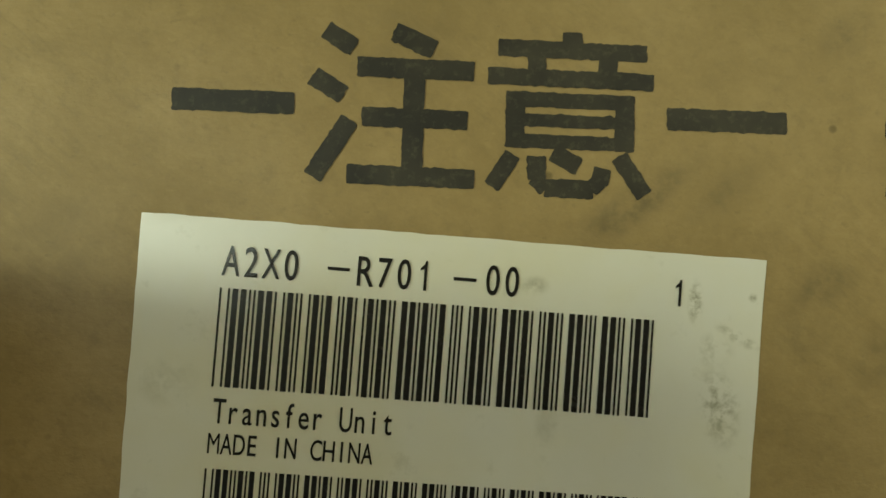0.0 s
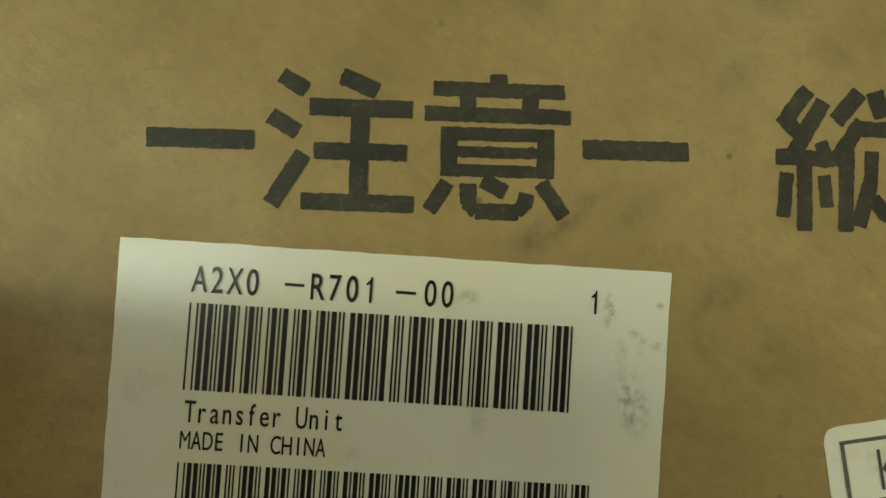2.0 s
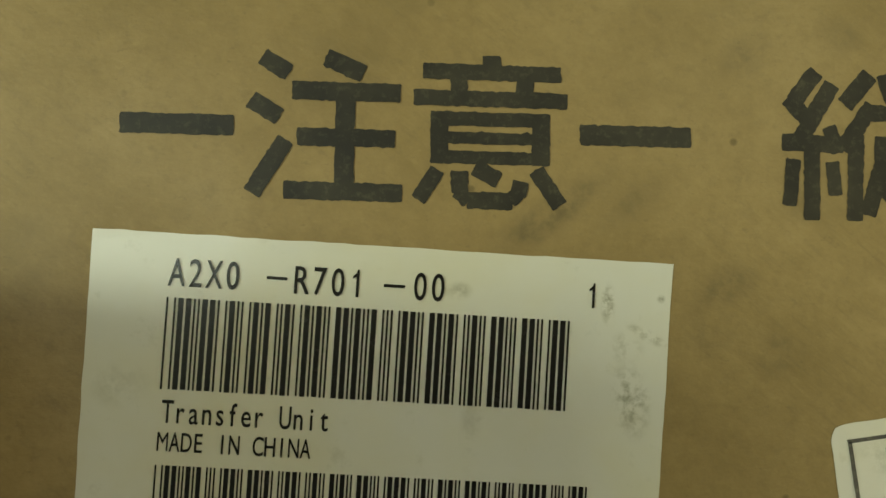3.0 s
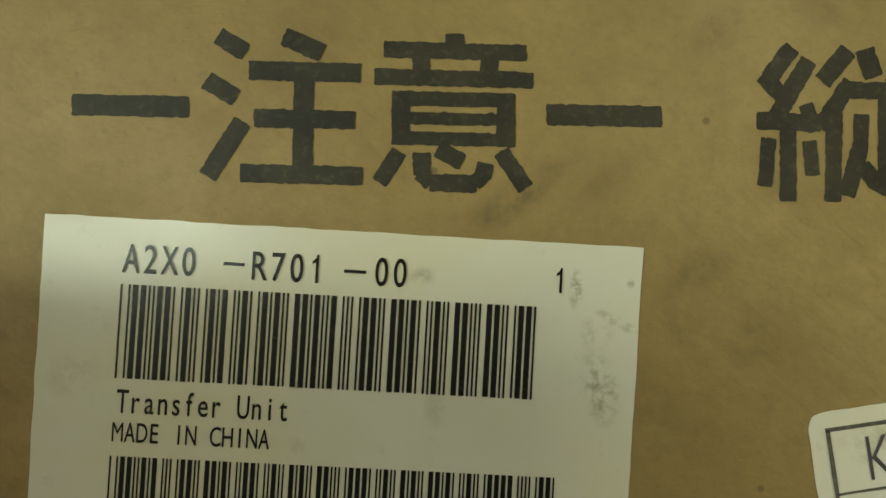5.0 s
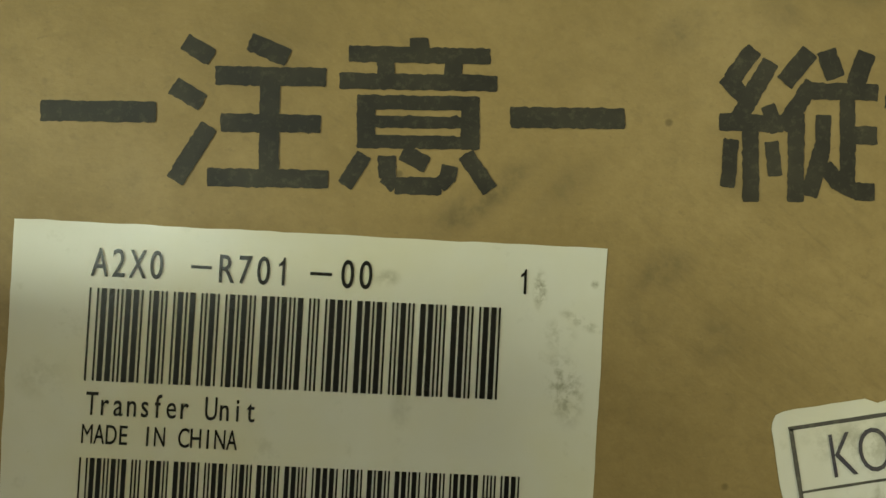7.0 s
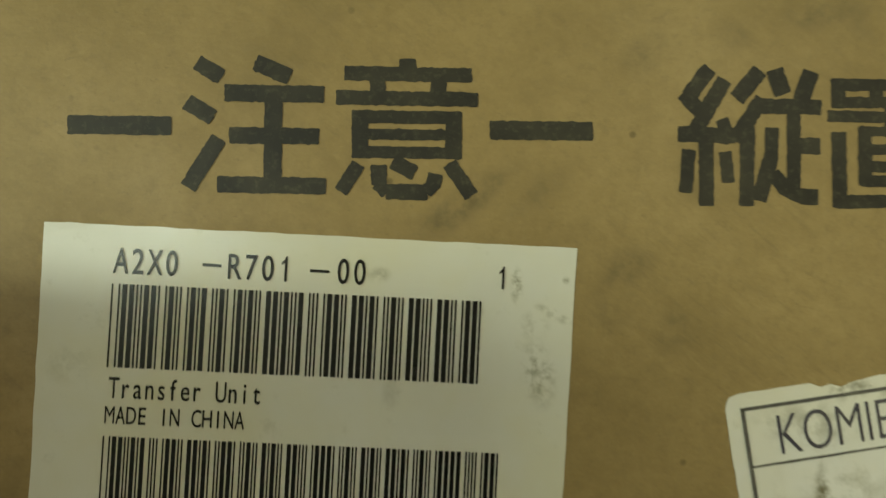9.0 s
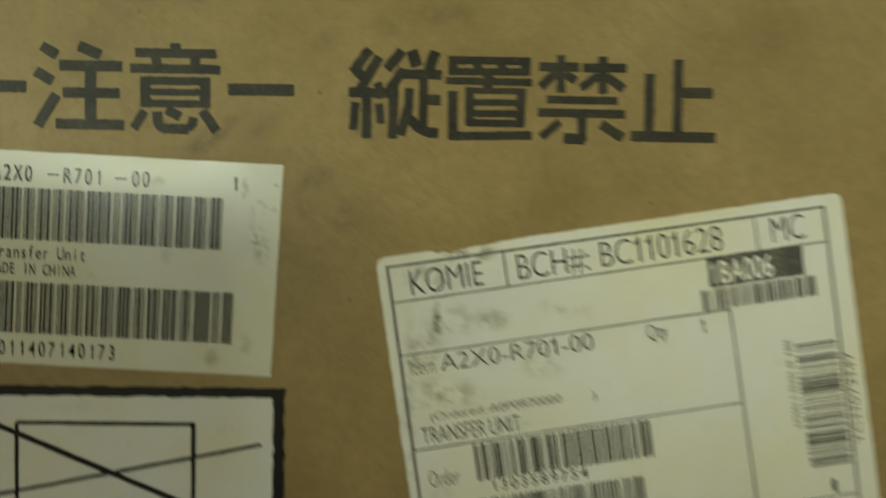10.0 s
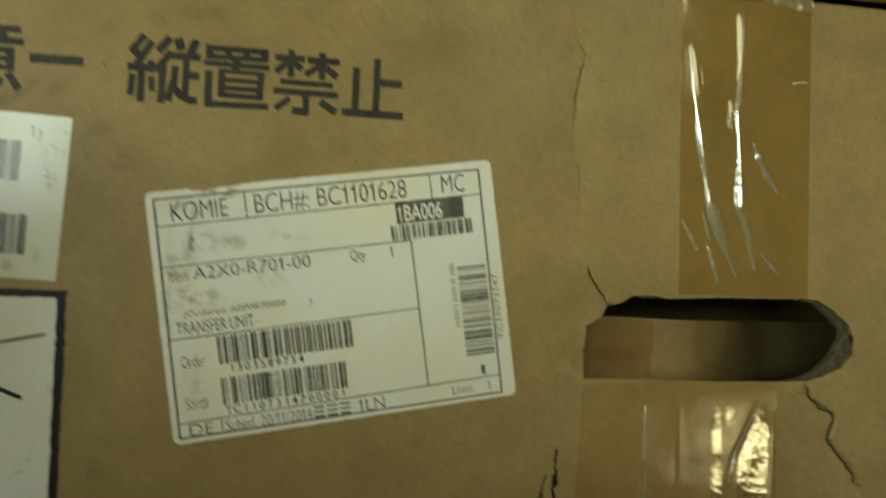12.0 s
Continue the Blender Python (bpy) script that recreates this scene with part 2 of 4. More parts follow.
def make_paper(name, base, stains=(), rough=0.30, stain_colour=(0.16, 0.15, 0.10)):
    m, nd, lk, bsdf = material(name)
    at = node(nd, lk, "NewGeometry").outputs[0]
    cloud = noise_tex(nd, lk, at, 55, 5, 0.6)
    grime = noise_tex(nd, lk, at, 190, 5, 0.7)
    col = blend(nd, lk, ramp(nd, lk, cloud, 0.3, 0.75), tuple(c * 0.93 for c in base), base)
    yellow = tuple(c * k for c, k in zip(base, (0.93, 0.88, 0.66)))
    col = blend(nd, lk, ramp(nd, lk, noise_tex(nd, lk, at, 26, 4, 0.6), 0.42, 0.70, 0.0, 0.75), col, yellow)
    col = blend(nd, lk, ramp(nd, lk, grime, 0.60, 0.85, 0.0, 0.30), col, stain_colour)
    for x, z, rx, rz, turn, amount, scale in stains:
        spots = ramp(nd, lk, noise_tex(nd, lk, at, scale, 5, 0.7), 0.44, 0.62)
        col = blend(nd, lk, times(nd, lk, times(nd, lk, blot(nd, lk, at, x, z, rx, rz, turn), spots), amount), col, stain_colour)
    lk.new(col, bsdf.inputs["Base Color"])
    lk.new(ramp(nd, lk, cloud, 0.3, 0.75, rough - 0.04, rough + 0.07), bsdf.inputs["Roughness"])
    bump(nd, lk, bsdf, noise_tex(nd, lk, at, 600, 3, 0.6), 0.12, 0.00008)
    return m


def make_ink(name, base, wear, wear_colour, rough=0.45, shine=0.3):
    m, nd, lk, bsdf = material(name)
    at = node(nd, lk, "NewGeometry").outputs[0]
    a = ramp(nd, lk, noise_tex(nd, lk, at, 750, 4, 0.7), 0.52, 0.75, 0.0, wear)
    b = ramp(nd, lk, noise_tex(nd, lk, at, 120, 3, 0.6), 0.4, 0.7, 0.0, wear * 0.5)
    lk.new(blend(nd, lk, times(nd, lk, a, b, "ADD"), base, wear_colour), bsdf.inputs["Base Color"])
    bsdf.inputs["Roughness"].default_value = rough
    bsdf.inputs["Specular IOR Level"].default_value = shine
    return m


def make_plain(name, base, rough, scale=30.0, spread=0.12):
    m, nd, lk, bsdf = material(name)
    at = node(nd, lk, "NewGeometry").outputs[0]
    n = noise_tex(nd, lk, at, scale, 5, 0.6)
    lk.new(blend(nd, lk, ramp(nd, lk, n, 0.3, 0.7), tuple(c * (1 - spread) for c in base), tuple(min(1, c * (1 + spread)) for c in base)), bsdf.inputs["Base Color"])
    bsdf.inputs["Roughness"].default_value = rough
    bump(nd, lk, bsdf, noise_tex(nd, lk, at, scale * 8, 3, 0.6), 0.2, 0.0006)
    return m


def make_film(name, tint, rough, milk=0.0, grainy=0.05, skin=0.045, haze=(0.55, 0.48, 0.32)):
    """Clear parcel tape: a tinted film with a glossy skin, milky where air is trapped."""
    m, nd, lk, bsdf = material(name)
    nd.remove(bsdf)
    at = node(nd, lk, "NewGeometry").outputs[0]
    clear = node(nd, lk, "BsdfTransparent", {0: (*tint, 1)}).outputs[0]
    cloud = node(nd, lk, "BsdfDiffuse", {0: (*haze, 1)}).outputs[0]
    air = ramp(nd, lk, noise_tex(nd, lk, at, 160, 4, 0.65, (1, 1, 0.25)), 0.55, 0.75, milk * 0.3, milk)
    body = node(nd, lk, "MixShader", {0: air, 1: clear, 2: cloud}).outputs[0]
    gloss = node(nd, lk, "BsdfGlossy", {"Color": (1, 1, 1, 1), "Roughness": rough})
    height = times(nd, lk, noise_tex(nd, lk, at, 300, 3, 0.5, (1, 1, 0.35)), noise_tex(nd, lk, at, 900, 2, 0.5), "ADD")
    b = node(nd, lk, "Bump", {"Strength": grainy, "Distance": 0.0004, "Height": height}).outputs[0]
    lk.new(b, gloss.inputs["Normal"])
    side = node(nd, lk, "LayerWeight", {0: 0.5}).outputs[1]
    fres = ramp(nd, lk, times(nd, lk, side, 4.0, "POWER"), 0.0, 1.0, skin, 0.7)
    out = node(nd, lk, "MixShader", {0: fres, 1: body, 2: gloss.outputs[0]}).outputs[0]
    lk.new(out, nd["Material Output"].inputs[0])
    return m


KRAFT = (0.340, 0.240, 0.112)
FACE_STAINS = [  # place, half sizes, turn, strength
    (62.5, 3, 15, 4, 35, 0.95), (74, 5, 9, 4, 30, 0.6), (33, 24, 14, 9, 20, 0.4), (95, 38, 6, 4, 10, 0.75), (106, 45, 7, 4, 0, 0.7), (90.4, 26.5, 6, 4, 40, 0.8), (118, 33.5, 10, 4, 8, 0.85),
    (58.8, 35.5, 6, 5, 0, 0.7), (87.5, -6.2, 7, 4, 30, 0.8), (85, -12.5, 6, 5, 0, 0.6), (95, -15.5, 6, 5, 30, 0.7), (15, 4.8, 4, 3, 0, 0.6), (104, 29.5, 5, 4, 0, 0.55), (143, 0, 9, 5, 20, 0.45),
    (46, 36, 12, 5, 30, 0.45), (100, 8, 10, 8, 0, 0.4), (-9, -4, 6, 9, 0, 0.4), (205, -52, 14, 8, 20, 0.3), (190, 45, 9, 4, 0, 0.4), (22.4, -5.0, 4, 2, 0, 0.5),
]
cardboard = make_cardboard("kraft_cardboard", KRAFT, FACE_STAINS)
cardboard_plain = make_cardboard("kraft_cardboard_plain", KRAFT)
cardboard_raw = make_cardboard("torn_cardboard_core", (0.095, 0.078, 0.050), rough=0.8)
ink_box = make_ink("stencil_ink", (0.021, 0.019, 0.018), 0.42, (0.13, 0.115, 0.08), 0.42, 0.32)
ink_fine = make_ink("label_ink", (0.010, 0.009, 0.012), 0.03, (0.2, 0.19, 0.16), 0.17, 0.5)
ink_thermal = make_ink("thermal_ink", (0.075, 0.07, 0.08), 0.40, (0.35, 0.33, 0.26), 0.4)
ink_bars = make_ink("bar_ink", (0.075, 0.070, 0.070), 0.38, (0.28, 0.26, 0.21), 0.35)
ink_blue = make_ink("blue_black_ink", (0.06, 0.055, 0.09), 0.3, (0.35, 0.33, 0.26), 0.4)
ink_sign = make_ink("sign_ink", (0.012, 0.009, 0.010), 0.06, (0.10, 0.08, 0.06), 0.4)
ink_faint = make_ink("faded_thermal_ink", (0.17, 0.16, 0.14), 0.6, (0.42, 0.40, 0.32), 0.4)
pencil = make_ink("pencil_grey", (0.42, 0.42, 0.38), 0.5, (0.7, 0.69, 0.6), 0.6)
film_tape = make_film("parcel_tape_film", (0.968, 0.925, 0.80), 0.06, 0.03, 0.02)
film_milky = make_film("parcel_tape_film_milky", (0.972, 0.94, 0.85), 0.16, 0.06, 0.16, 0.03)
film_dull = make_film("parcel_tape_stuck_down", (0.965, 0.935, 0.85), 0.17, 0.05, 0.10, 0.036)
film_blister = make_film("parcel_tape_blister", (0.975, 0.95, 0.88), 0.05, 0.06, 0.12, 0.10)
film_fold = make_film("parcel_tape_fold", (0.985, 0.97, 0.92), 0.10, 0.85, 0.30, 0.26, (0.66, 0.62, 0.48))
film_end = make_film("parcel_tape_end", (0.95, 0.92, 0.82), 0.14, 0.50, 0.14, 0.05)
film_slack = make_film("parcel_tape_slack", (0.87, 0.80, 0.69), 0.35, 0.42, 0.2, 0.008, (0.36, 0.27, 0.14))
film_brown = make_film("parcel_tape_brown", (0.975, 0.945, 0.88), 0.30, 0.03, 0.2, 0.015)
wall_paint = make_plain("wall_paint", (0.24, 0.225, 0.17), 0.6, 6)
dark_reflection_strip = make_plain("dark_reflection_strip", (0.07, 0.07, 0.05), 0.5, 6)
floor_mat = make_plain("floor_concrete", (0.10, 0.095, 0.08), 0.6, 5, 0.25)
bench_wood = make_plain("bench_wood", (0.10, 0.07, 0.042), 0.5, 14, 0.25)
frame_paint = make_plain("window_frame_paint", (0.75, 0.75, 0.72), 0.4, 20)
steel = make_plain("painted_steel", (0.25, 0.26, 0.26), 0.4, 20)

# ---- the room ----
RX0, RX1, RY0, RY1, TOP = -2.8, 2.8, -3.0, 1.3, 2.7


def structure(name, shape, mat, label):
    return tagged(part(name, *shape, mat), label, "wall" if "wall" in name else name, kind="structure")


structure("floor", box_shape(RX0 - 0.2, RY0 - 0.2, -0.1, RX1 + 0.2, RY1 + 0.2, 0), floor_mat, "dark grey concrete floor of the room")
structure("ceiling", box_shape(RX0 - 0.2, RY0 - 0.2, TOP, RX1 + 0.2, RY1 + 0.2, TOP + 0.1), wall_paint, "plain drab painted ceiling")
structure("wall_north", box_shape(RX0 - 0.2, RY1, 0, RX1 + 0.2, RY1 + 0.2, TOP), wall_paint, "plain drab painted wall behind the cartons")
# The gaps in these unseen walls are made for the added lamps.
structure("wall_west", merged([box_shape(RX0 - 0.2, RY0, 0, RX0, RY1, 0.79), box_shape(RX0 - 0.2, RY0, 1.43, RX0, RY1, TOP), box_shape(RX0 - 0.2, RY0, 0.79, RX0, -2.65, 1.43),
                               box_shape(RX0 - 0.2, -1.35, 0.79, RX0, RY1, 1.43)]), wall_paint, "plain drab painted side wall with a strip gap for an added lamp")
structure("wall_east", merged([box_shape(RX1, RY0, 0, RX1 + 0.2, RY1, 0.26), box_shape(RX1, RY0, 1.74, RX1 + 0.2, RY1, TOP), box_shape(RX1, RY0, 0.26, RX1 + 0.2, -2.285, 1.74),
                               box_shape(RX1, -1.815, 0.26, RX1 + 0.2, RY1, 1.74)]), wall_paint, "plain drab painted side wall with a tall gap for an added lamp")
# Made-up openings for the three added lamps along this wall.
LAMP_OPENINGS = [(-1.44, -0.56, 1.08, 1.50), (0.70, 1.70, 1.62, 2.06), (1.92, 2.28, 0.13, 0.57)]
pieces, x = [], RX0 - 0.2
for x0, x1, z0, z1 in LAMP_OPENINGS:
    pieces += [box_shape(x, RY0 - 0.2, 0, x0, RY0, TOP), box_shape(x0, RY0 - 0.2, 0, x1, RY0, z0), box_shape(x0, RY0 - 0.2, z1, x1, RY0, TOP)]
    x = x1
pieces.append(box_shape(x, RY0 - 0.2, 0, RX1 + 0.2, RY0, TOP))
structure("wall_south", merged(pieces), wall_paint, "plain drab painted wall with three gaps for added lamps")
# Made-up dark strip that keeps low reflections on the carton dark.
structure("trim", box_shape(RX0 + 0.003, RY0 + 0.003, 0, 1.90, RY0 + 0.012, 0.62), dark_reflection_strip, "dark strip added along the unseen lower wall to darken reflections")
for k, (x0, x1, z0, z1) in enumerate(LAMP_OPENINGS):
    w = root(f"window_{k + 1}", (x0 + x1) / 2, RY0 - 0.1, z0, "white framed opening added in the unseen wall for a lamp", "window", kind="structure")
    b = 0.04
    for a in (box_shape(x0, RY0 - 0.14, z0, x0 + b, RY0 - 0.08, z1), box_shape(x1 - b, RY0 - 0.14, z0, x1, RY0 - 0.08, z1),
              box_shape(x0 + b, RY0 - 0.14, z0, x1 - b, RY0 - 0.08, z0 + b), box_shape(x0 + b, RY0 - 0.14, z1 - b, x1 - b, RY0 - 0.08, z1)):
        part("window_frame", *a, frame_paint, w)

# Made-up housing round the overhead fill.
lampo = root("added_ceiling_light", 0.85, -1.15, TOP, "unseen long ceiling light with a white housing, added for fill", "lamp")
part("housing", *box_shape(0.2, -1.25, 2.64, 1.5, -1.05, TOP, 0.004), frame_paint, lampo)

# workbench under the cartons: unseen, added, kept dark to cut bounced light
BENCH = 0.75
bench = root("workbench", 0.25, 0.2, 0, "unseen dark brown workbench added to carry the stacked cartons", "table")
part("tabletop", *box_shape(-0.55, -0.55, BENCH - 0.04, 1.25, 0.75, BENCH, 0.004), bench_wood, bench)
for x, y in ((-0.5, -0.5), (1.2, -0.5), (-0.5, 0.7), (1.2, 0.7)):
    part("leg", *box_shape(x - 0.03, y - 0.03, 0, x + 0.03, y + 0.03, BENCH - 0.04, 0.003), steel, bench)

# ---- the carton ----
LEFT, RIGHT, FOOT, EDGE, DEEP = -35.0, 650.0, -240.0, 58.6, 450.0
carton = root("cardboard_box", 0.31, 0.0, BENCH, "worn brown cardboard box with stencilled warning and torn hand hole", "box")
HOLE = [(251.2, -82.5), (250.6, -73), (251.2, -64), (256.4, -61.0), (258.6, -56.8), (264.6, -55.2), (267.7, -52.8), (276, -52.6), (281, -53.6), (300, -52.4),
        (320, -52.2), (334.6, -51.8), (341, -52.3), (347.5, -56.2), (353.5, -60.5), (356.2, -66), (356.0, -71.5), (352, -77), (345, -80.2), (339, -82.2), (331.8, -82.6), (300, -82.8), (270, -82.4)]
CRACKS = [  # lines of torn or folded paper: points in mm, half width, depth, lifted lip
    ([(243.4, 51), (242.7, 44), (245.5, 34.6), (247.6, 31), (246.2, 25), (244.5, 15), (244.3, 3), (245.4, -3)], 0.32, 0.30, 0.06),
    ([(245.6, -4), (247.2, -16), (248.5, -30)], 0.2, 0.25, 0.0),
    ([(251.0, -43.5), (254.5, -50), (257.8, -54), (260, -57.5)], 0.35, 1.9, 0.1),
    ([(251.4, -84), (247.5, -95), (244.6, -104)], 0.4, 0.5, 0.0),
    ([(253.5, -57.5), (249.2, -62), (247.9, -67), (248.4, -76), (249.6, -85), (248.4, -91)], 0.8, 0.55, 0.0),
    ([(243.4, -96), (242.4, -108), (242.1, -117), (241.3, -126), (239, -140)], 0.5, 0.6, 0.0),
    ([(238.8, -115), (236.8, -124), (236, -140)], 0.4, 0.6, 0.0),
    ([(337.2, -82.9), (340.8, -88.5), (344.5, -91.5), (349.6, -94.7), (349.9, -97.4), (348.0, -103.6), (350.8, -107.2), (358.4, -116.3), (362, -125)], 0.7, 0.9, 0.15),
]
CRACKS = [(ragged(line, 1.0, 0.40 if k < 2 else 0.32, 5 + k, closed=False), w, d, lip) for k, (line, w, d, lip) in enumerate(CRACKS)]


def slit(line, wide, grow=0.5):
    """The open gap of a tear along a line that runs downwards, widest part of the way along."""
    line = line[np.argsort(-line[:, 1])]
    k = np.linspace(0, 1, len(line))
    w = wide * np.sin(np.pi * k ** grow) ** 0.7 * (0.75 + 0.35 * np.sin(k * 23)) + 0.03
    return np.vstack([line - np.stack([w * 0.4, 0 * w], 1), (line + np.stack([w * 0.6, 0 * w], 1))[::-1]])


SLITS = [slit(CRACKS[0][0][17:48], 0.52, 0.9), slit(CRACKS[1][0][5:14], 0.40, 1.0), slit(CRACKS[2][0][1:-3], 0.55), slit(CRACKS[5][0][10:], 2.2, 0.9), slit(CRACKS[6][0], 1.5, 1.0), slit(CRACKS[7][0][:-6], 0.42, 0.5)]


def smooth01(v):
    v = np.clip(v, 0, 1)
    return v * v * (3 - 2 * v)


def face_rise(p):
    """How far the front panel bows out of its plane, in mm."""
    x, z = p[:, 0], p[:, 1]
    h = -0.03 - 0.03 * bumpy(p, 18, 3)
    right = smooth01((x - 236) / 25)
    h += right * (0.35 * bumpy(p, 45, 9) + 0.15 * bumpy(p, 12, 4))
    h += -0.9 * np.exp(-((x - 246) / 7.0) ** 2) * smooth01((62 - z) / 30) * smooth01((z + 50) / 20)
    # the strip below the hand hole is pushed in at its upper rim
    below = np.exp(-((x - 300) / 55.0) ** 4) * smooth01((-70 - z) / 8)
    h += -1.6 * below * np.exp(-np.clip(-82 - z, 0, None) / 30.0)
    for line, w, d, lip in CRACKS:
        far, side, along = near_line(line, p)
        fade = smooth01(along / 0.08) * smooth01((1 - along) / 0.08)
        patchy = 0.55 + 0.45 * np.sin(along * 41 + d * 9) * np.sin(along * 17 + d)
        h -= d * fade * patchy * np.exp(-((far / w) ** 2))
        if lip == 0.15:  # the torn edge overlaps the pushed-in side
            h -= 1.5 * fade * np.exp(-far / 6.0) * (side < 0)
        h += lip * fade * np.exp(-(((far - 2.2 * w) / (1.6 * w)) ** 2)) * (side > 0)
    h -= 3.0 * np.clip((z - (EDGE - 3.0)) / 3.0, 0, 1) ** 3
    return h


near_cracks = []
for line, w, d, lip in CRACKS:
    tang = np.gradient(line, axis=0)
    tang /= np.linalg.norm(tang, axis=1)[:, None] + 1e-9
    nrm = np.stack([-tang[:, 1], tang[:, 0]], 1)
    for k in (0, -1, 1, -2.2, 2.2, 4.2):
        near_cracks += list(line + nrm * k * w)
hole_edge = ragged(HOLE, 1.1, 0.14, 3)
rim = [p for p in ragged([(242, -92), (242, -42), (366, -42), (366, -92)], 2.2, 0.5, 8)]
fine = [(x + rng.uniform(-0.5, 0.5), z + rng.uniform(-0.5, 0.5)) for x in np.arange(236, 372, 2.4) for z in np.arange(-128, 52, 2.4)]
fine = np.array(fine)
fine = fine[~inside(hole_edge, fine) & (near_line(np.vstack([hole_edge, hole_edge[:1]]), fine)[0] > 0.8)]
near = np.array(near_cracks)
near = near[~inside(hole_edge, near) & (near_line(np.vstack([hole_edge, hole_edge[:1]]), near)[0] > 0.3)]
face_line = ragged([(LEFT, FOOT), (LEFT, EDGE), (RIGHT, EDGE), (RIGHT, FOOT)], 6, 0.05, 2)
top_rows = [(x, EDGE - k) for x in np.arange(LEFT + 3, RIGHT - 3, 5.0) for k in (0.8, 1.6, 2.6, 4.0)]
front = part("front_panel", *sheet(face_line, 5.0, face_rise, 1.2, [hole_edge, *SLITS], [*fine, *near, *top_rows]), cardboard, carton, "smudged brown front panel with cracked creases", True)
front.data.polygons.foreach_set("use_smooth", [True] * len(front.data.polygons))
# the inner ply of the same wall, torn further in at one end
INNER = [(244, -84.5), (244, -73), (244, -60), (257, -57.5), (266, -53.6), (281, -53.4), (300, -52.8), (334, -52.4), (340, -53.4), (346.6, -57.6), (351.4, -63),
         (352.2, -65.8), (349.8, -70.4), (347.2, -74.6), (342.6, -78.6), (337, -81.2), (331, -82.9), (300, -83.0)]
core_pts = [(x + rng.uniform(-0.3, 0.3), z + rng.uniform(-0.3, 0.3)) for x in np.arange(335, 358, 0.8) for z in np.arange(-84, -52, 0.8)]
core_pts = [p for p, o in zip(core_pts, inside(INNER, core_pts)) if not o]


def core_tear(p):
    """Rough torn fluting at the end of the hole."""
    d = near_line([(338, -82), (347, -77), (352, -71), (353, -64), (348, -57)], p)[0]
    return smooth01((9 - d) / 4) * (0.9 * bumpy(p, 2.6, 61) + 0.5 * bumpy(p, 1.3, 62) - 0.5)


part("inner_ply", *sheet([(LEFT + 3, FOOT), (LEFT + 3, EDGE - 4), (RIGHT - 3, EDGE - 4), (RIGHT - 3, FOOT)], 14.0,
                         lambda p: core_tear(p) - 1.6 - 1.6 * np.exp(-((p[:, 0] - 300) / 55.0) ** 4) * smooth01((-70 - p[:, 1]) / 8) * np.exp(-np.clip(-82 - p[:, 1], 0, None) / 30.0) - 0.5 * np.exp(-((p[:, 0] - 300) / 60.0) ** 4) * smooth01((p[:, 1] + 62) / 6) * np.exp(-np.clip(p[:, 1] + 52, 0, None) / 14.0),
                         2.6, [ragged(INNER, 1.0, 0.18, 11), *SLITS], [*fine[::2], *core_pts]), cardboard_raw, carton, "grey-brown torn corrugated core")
zf, ze = Z0 + FOOT * MM, Z0 + EDGE * MM
xl, xr, yd, T = LEFT * MM, RIGHT * MM, DEEP * MM, 0.005
part("side_panel", *box_shape(xl, 0.0048, zf, xl + T, yd, ze - 0.001, 0.001), cardboard_plain, carton)
part("side_panel", *box_shape(xr - T, 0.0048, zf, xr, yd, ze - 0.001, 0.001), cardboard_plain, carton)
part("back_panel", *box_shape(xl + T, yd - T, zf, xr - T, yd, ze - 0.001, 0.001), cardboard_plain, carton)
part("base_panel", *box_shape(xl + T, 0.0055, zf, xr - T, yd - T, zf + T), cardboard_plain, carton)
part("top_panel", *box_shape(xl + T, 0.0055, ze - 0.0055, xr - T, yd - T, ze - 0.0005), cardboard_plain, carton)
# a board lining stands behind the hand hole, close at one end and leaning away from it
LINER = []
for k in range(25):
    x = 0.236 + 0.244 * k / 24
    LINER.append((x, 0.0066 + 0.0030 * smooth01((x - 0.240) / 0.04) + 0.50 * max(0.0, x - 0.268) * smooth01((x - 0.268) / 0.08), -0.0600 - 0.032 * (x - 0.236)))
n = len(LINER)
verts = [(x, y, zf + T) for x, y, _ in LINER] + [(x, y, Z0 + z) for x, y, z in LINER]
verts += [(x - 0.001, y + 0.003, z) for x, y, z in verts]
faces = [[k, k + 1, n + k + 1, n + k] for k in range(n - 1)] + [[2 * n + k, 3 * n + k, 3 * n + k + 1, 2 * n + k + 1] for k in range(n - 1)]
faces += [[n + k, n + k + 1, 3 * n + k + 1, 3 * n + k] for k in range(n - 1)]
part("inner_liner", verts, faces, cardboard_plain, carton, "plain brown inner lining board, leaning", True)
# Backing board added to catch light, so the hole is less black.
part("added_backing", *box_shape(xl + T, 0.118, zf + T, xr - T, 0.123, ze - 0.006), cardboard_plain, carton, "plain brown padding board deep inside")
# loose flap edge on top, two plies
for k, (lo, hi) in enumerate(((0.35, 1.15), (2.25, 2.7))):
    line = ragged([(LEFT, EDGE + lo), (LEFT, EDGE + hi), (285.5, EDGE + hi), (285.5, EDGE + lo)], 5, 0.20, 20 + k)
    part("top_flap", *sheet(line, 30, lambda p: -2.2 + 0 * p[:, 0], 60.0), cardboard_plain, carton, "frayed edge of the closed top flap")


def bar_poly(x0, z0, x1, z1, w, seed, step=0.5, rough=0.05):
    """A painted stroke: a bar with slightly uneven edges and soft corners."""
    a, b = np.array((x0, z0)), np.array((x1, z1))
    d = (b - a) / np.linalg.norm(b - a)
    s = np.array([-d[1], d[0]]) * w / 2
    c = min(0.16, w * 0.08)
    e = s * (1 - 2 * c / w)
    return ragged([a + s + d * c, b + s - d * c, b + e, b - e, b - s - d * c, a - s + d * c, a - e, a + e], step, rough, seed)


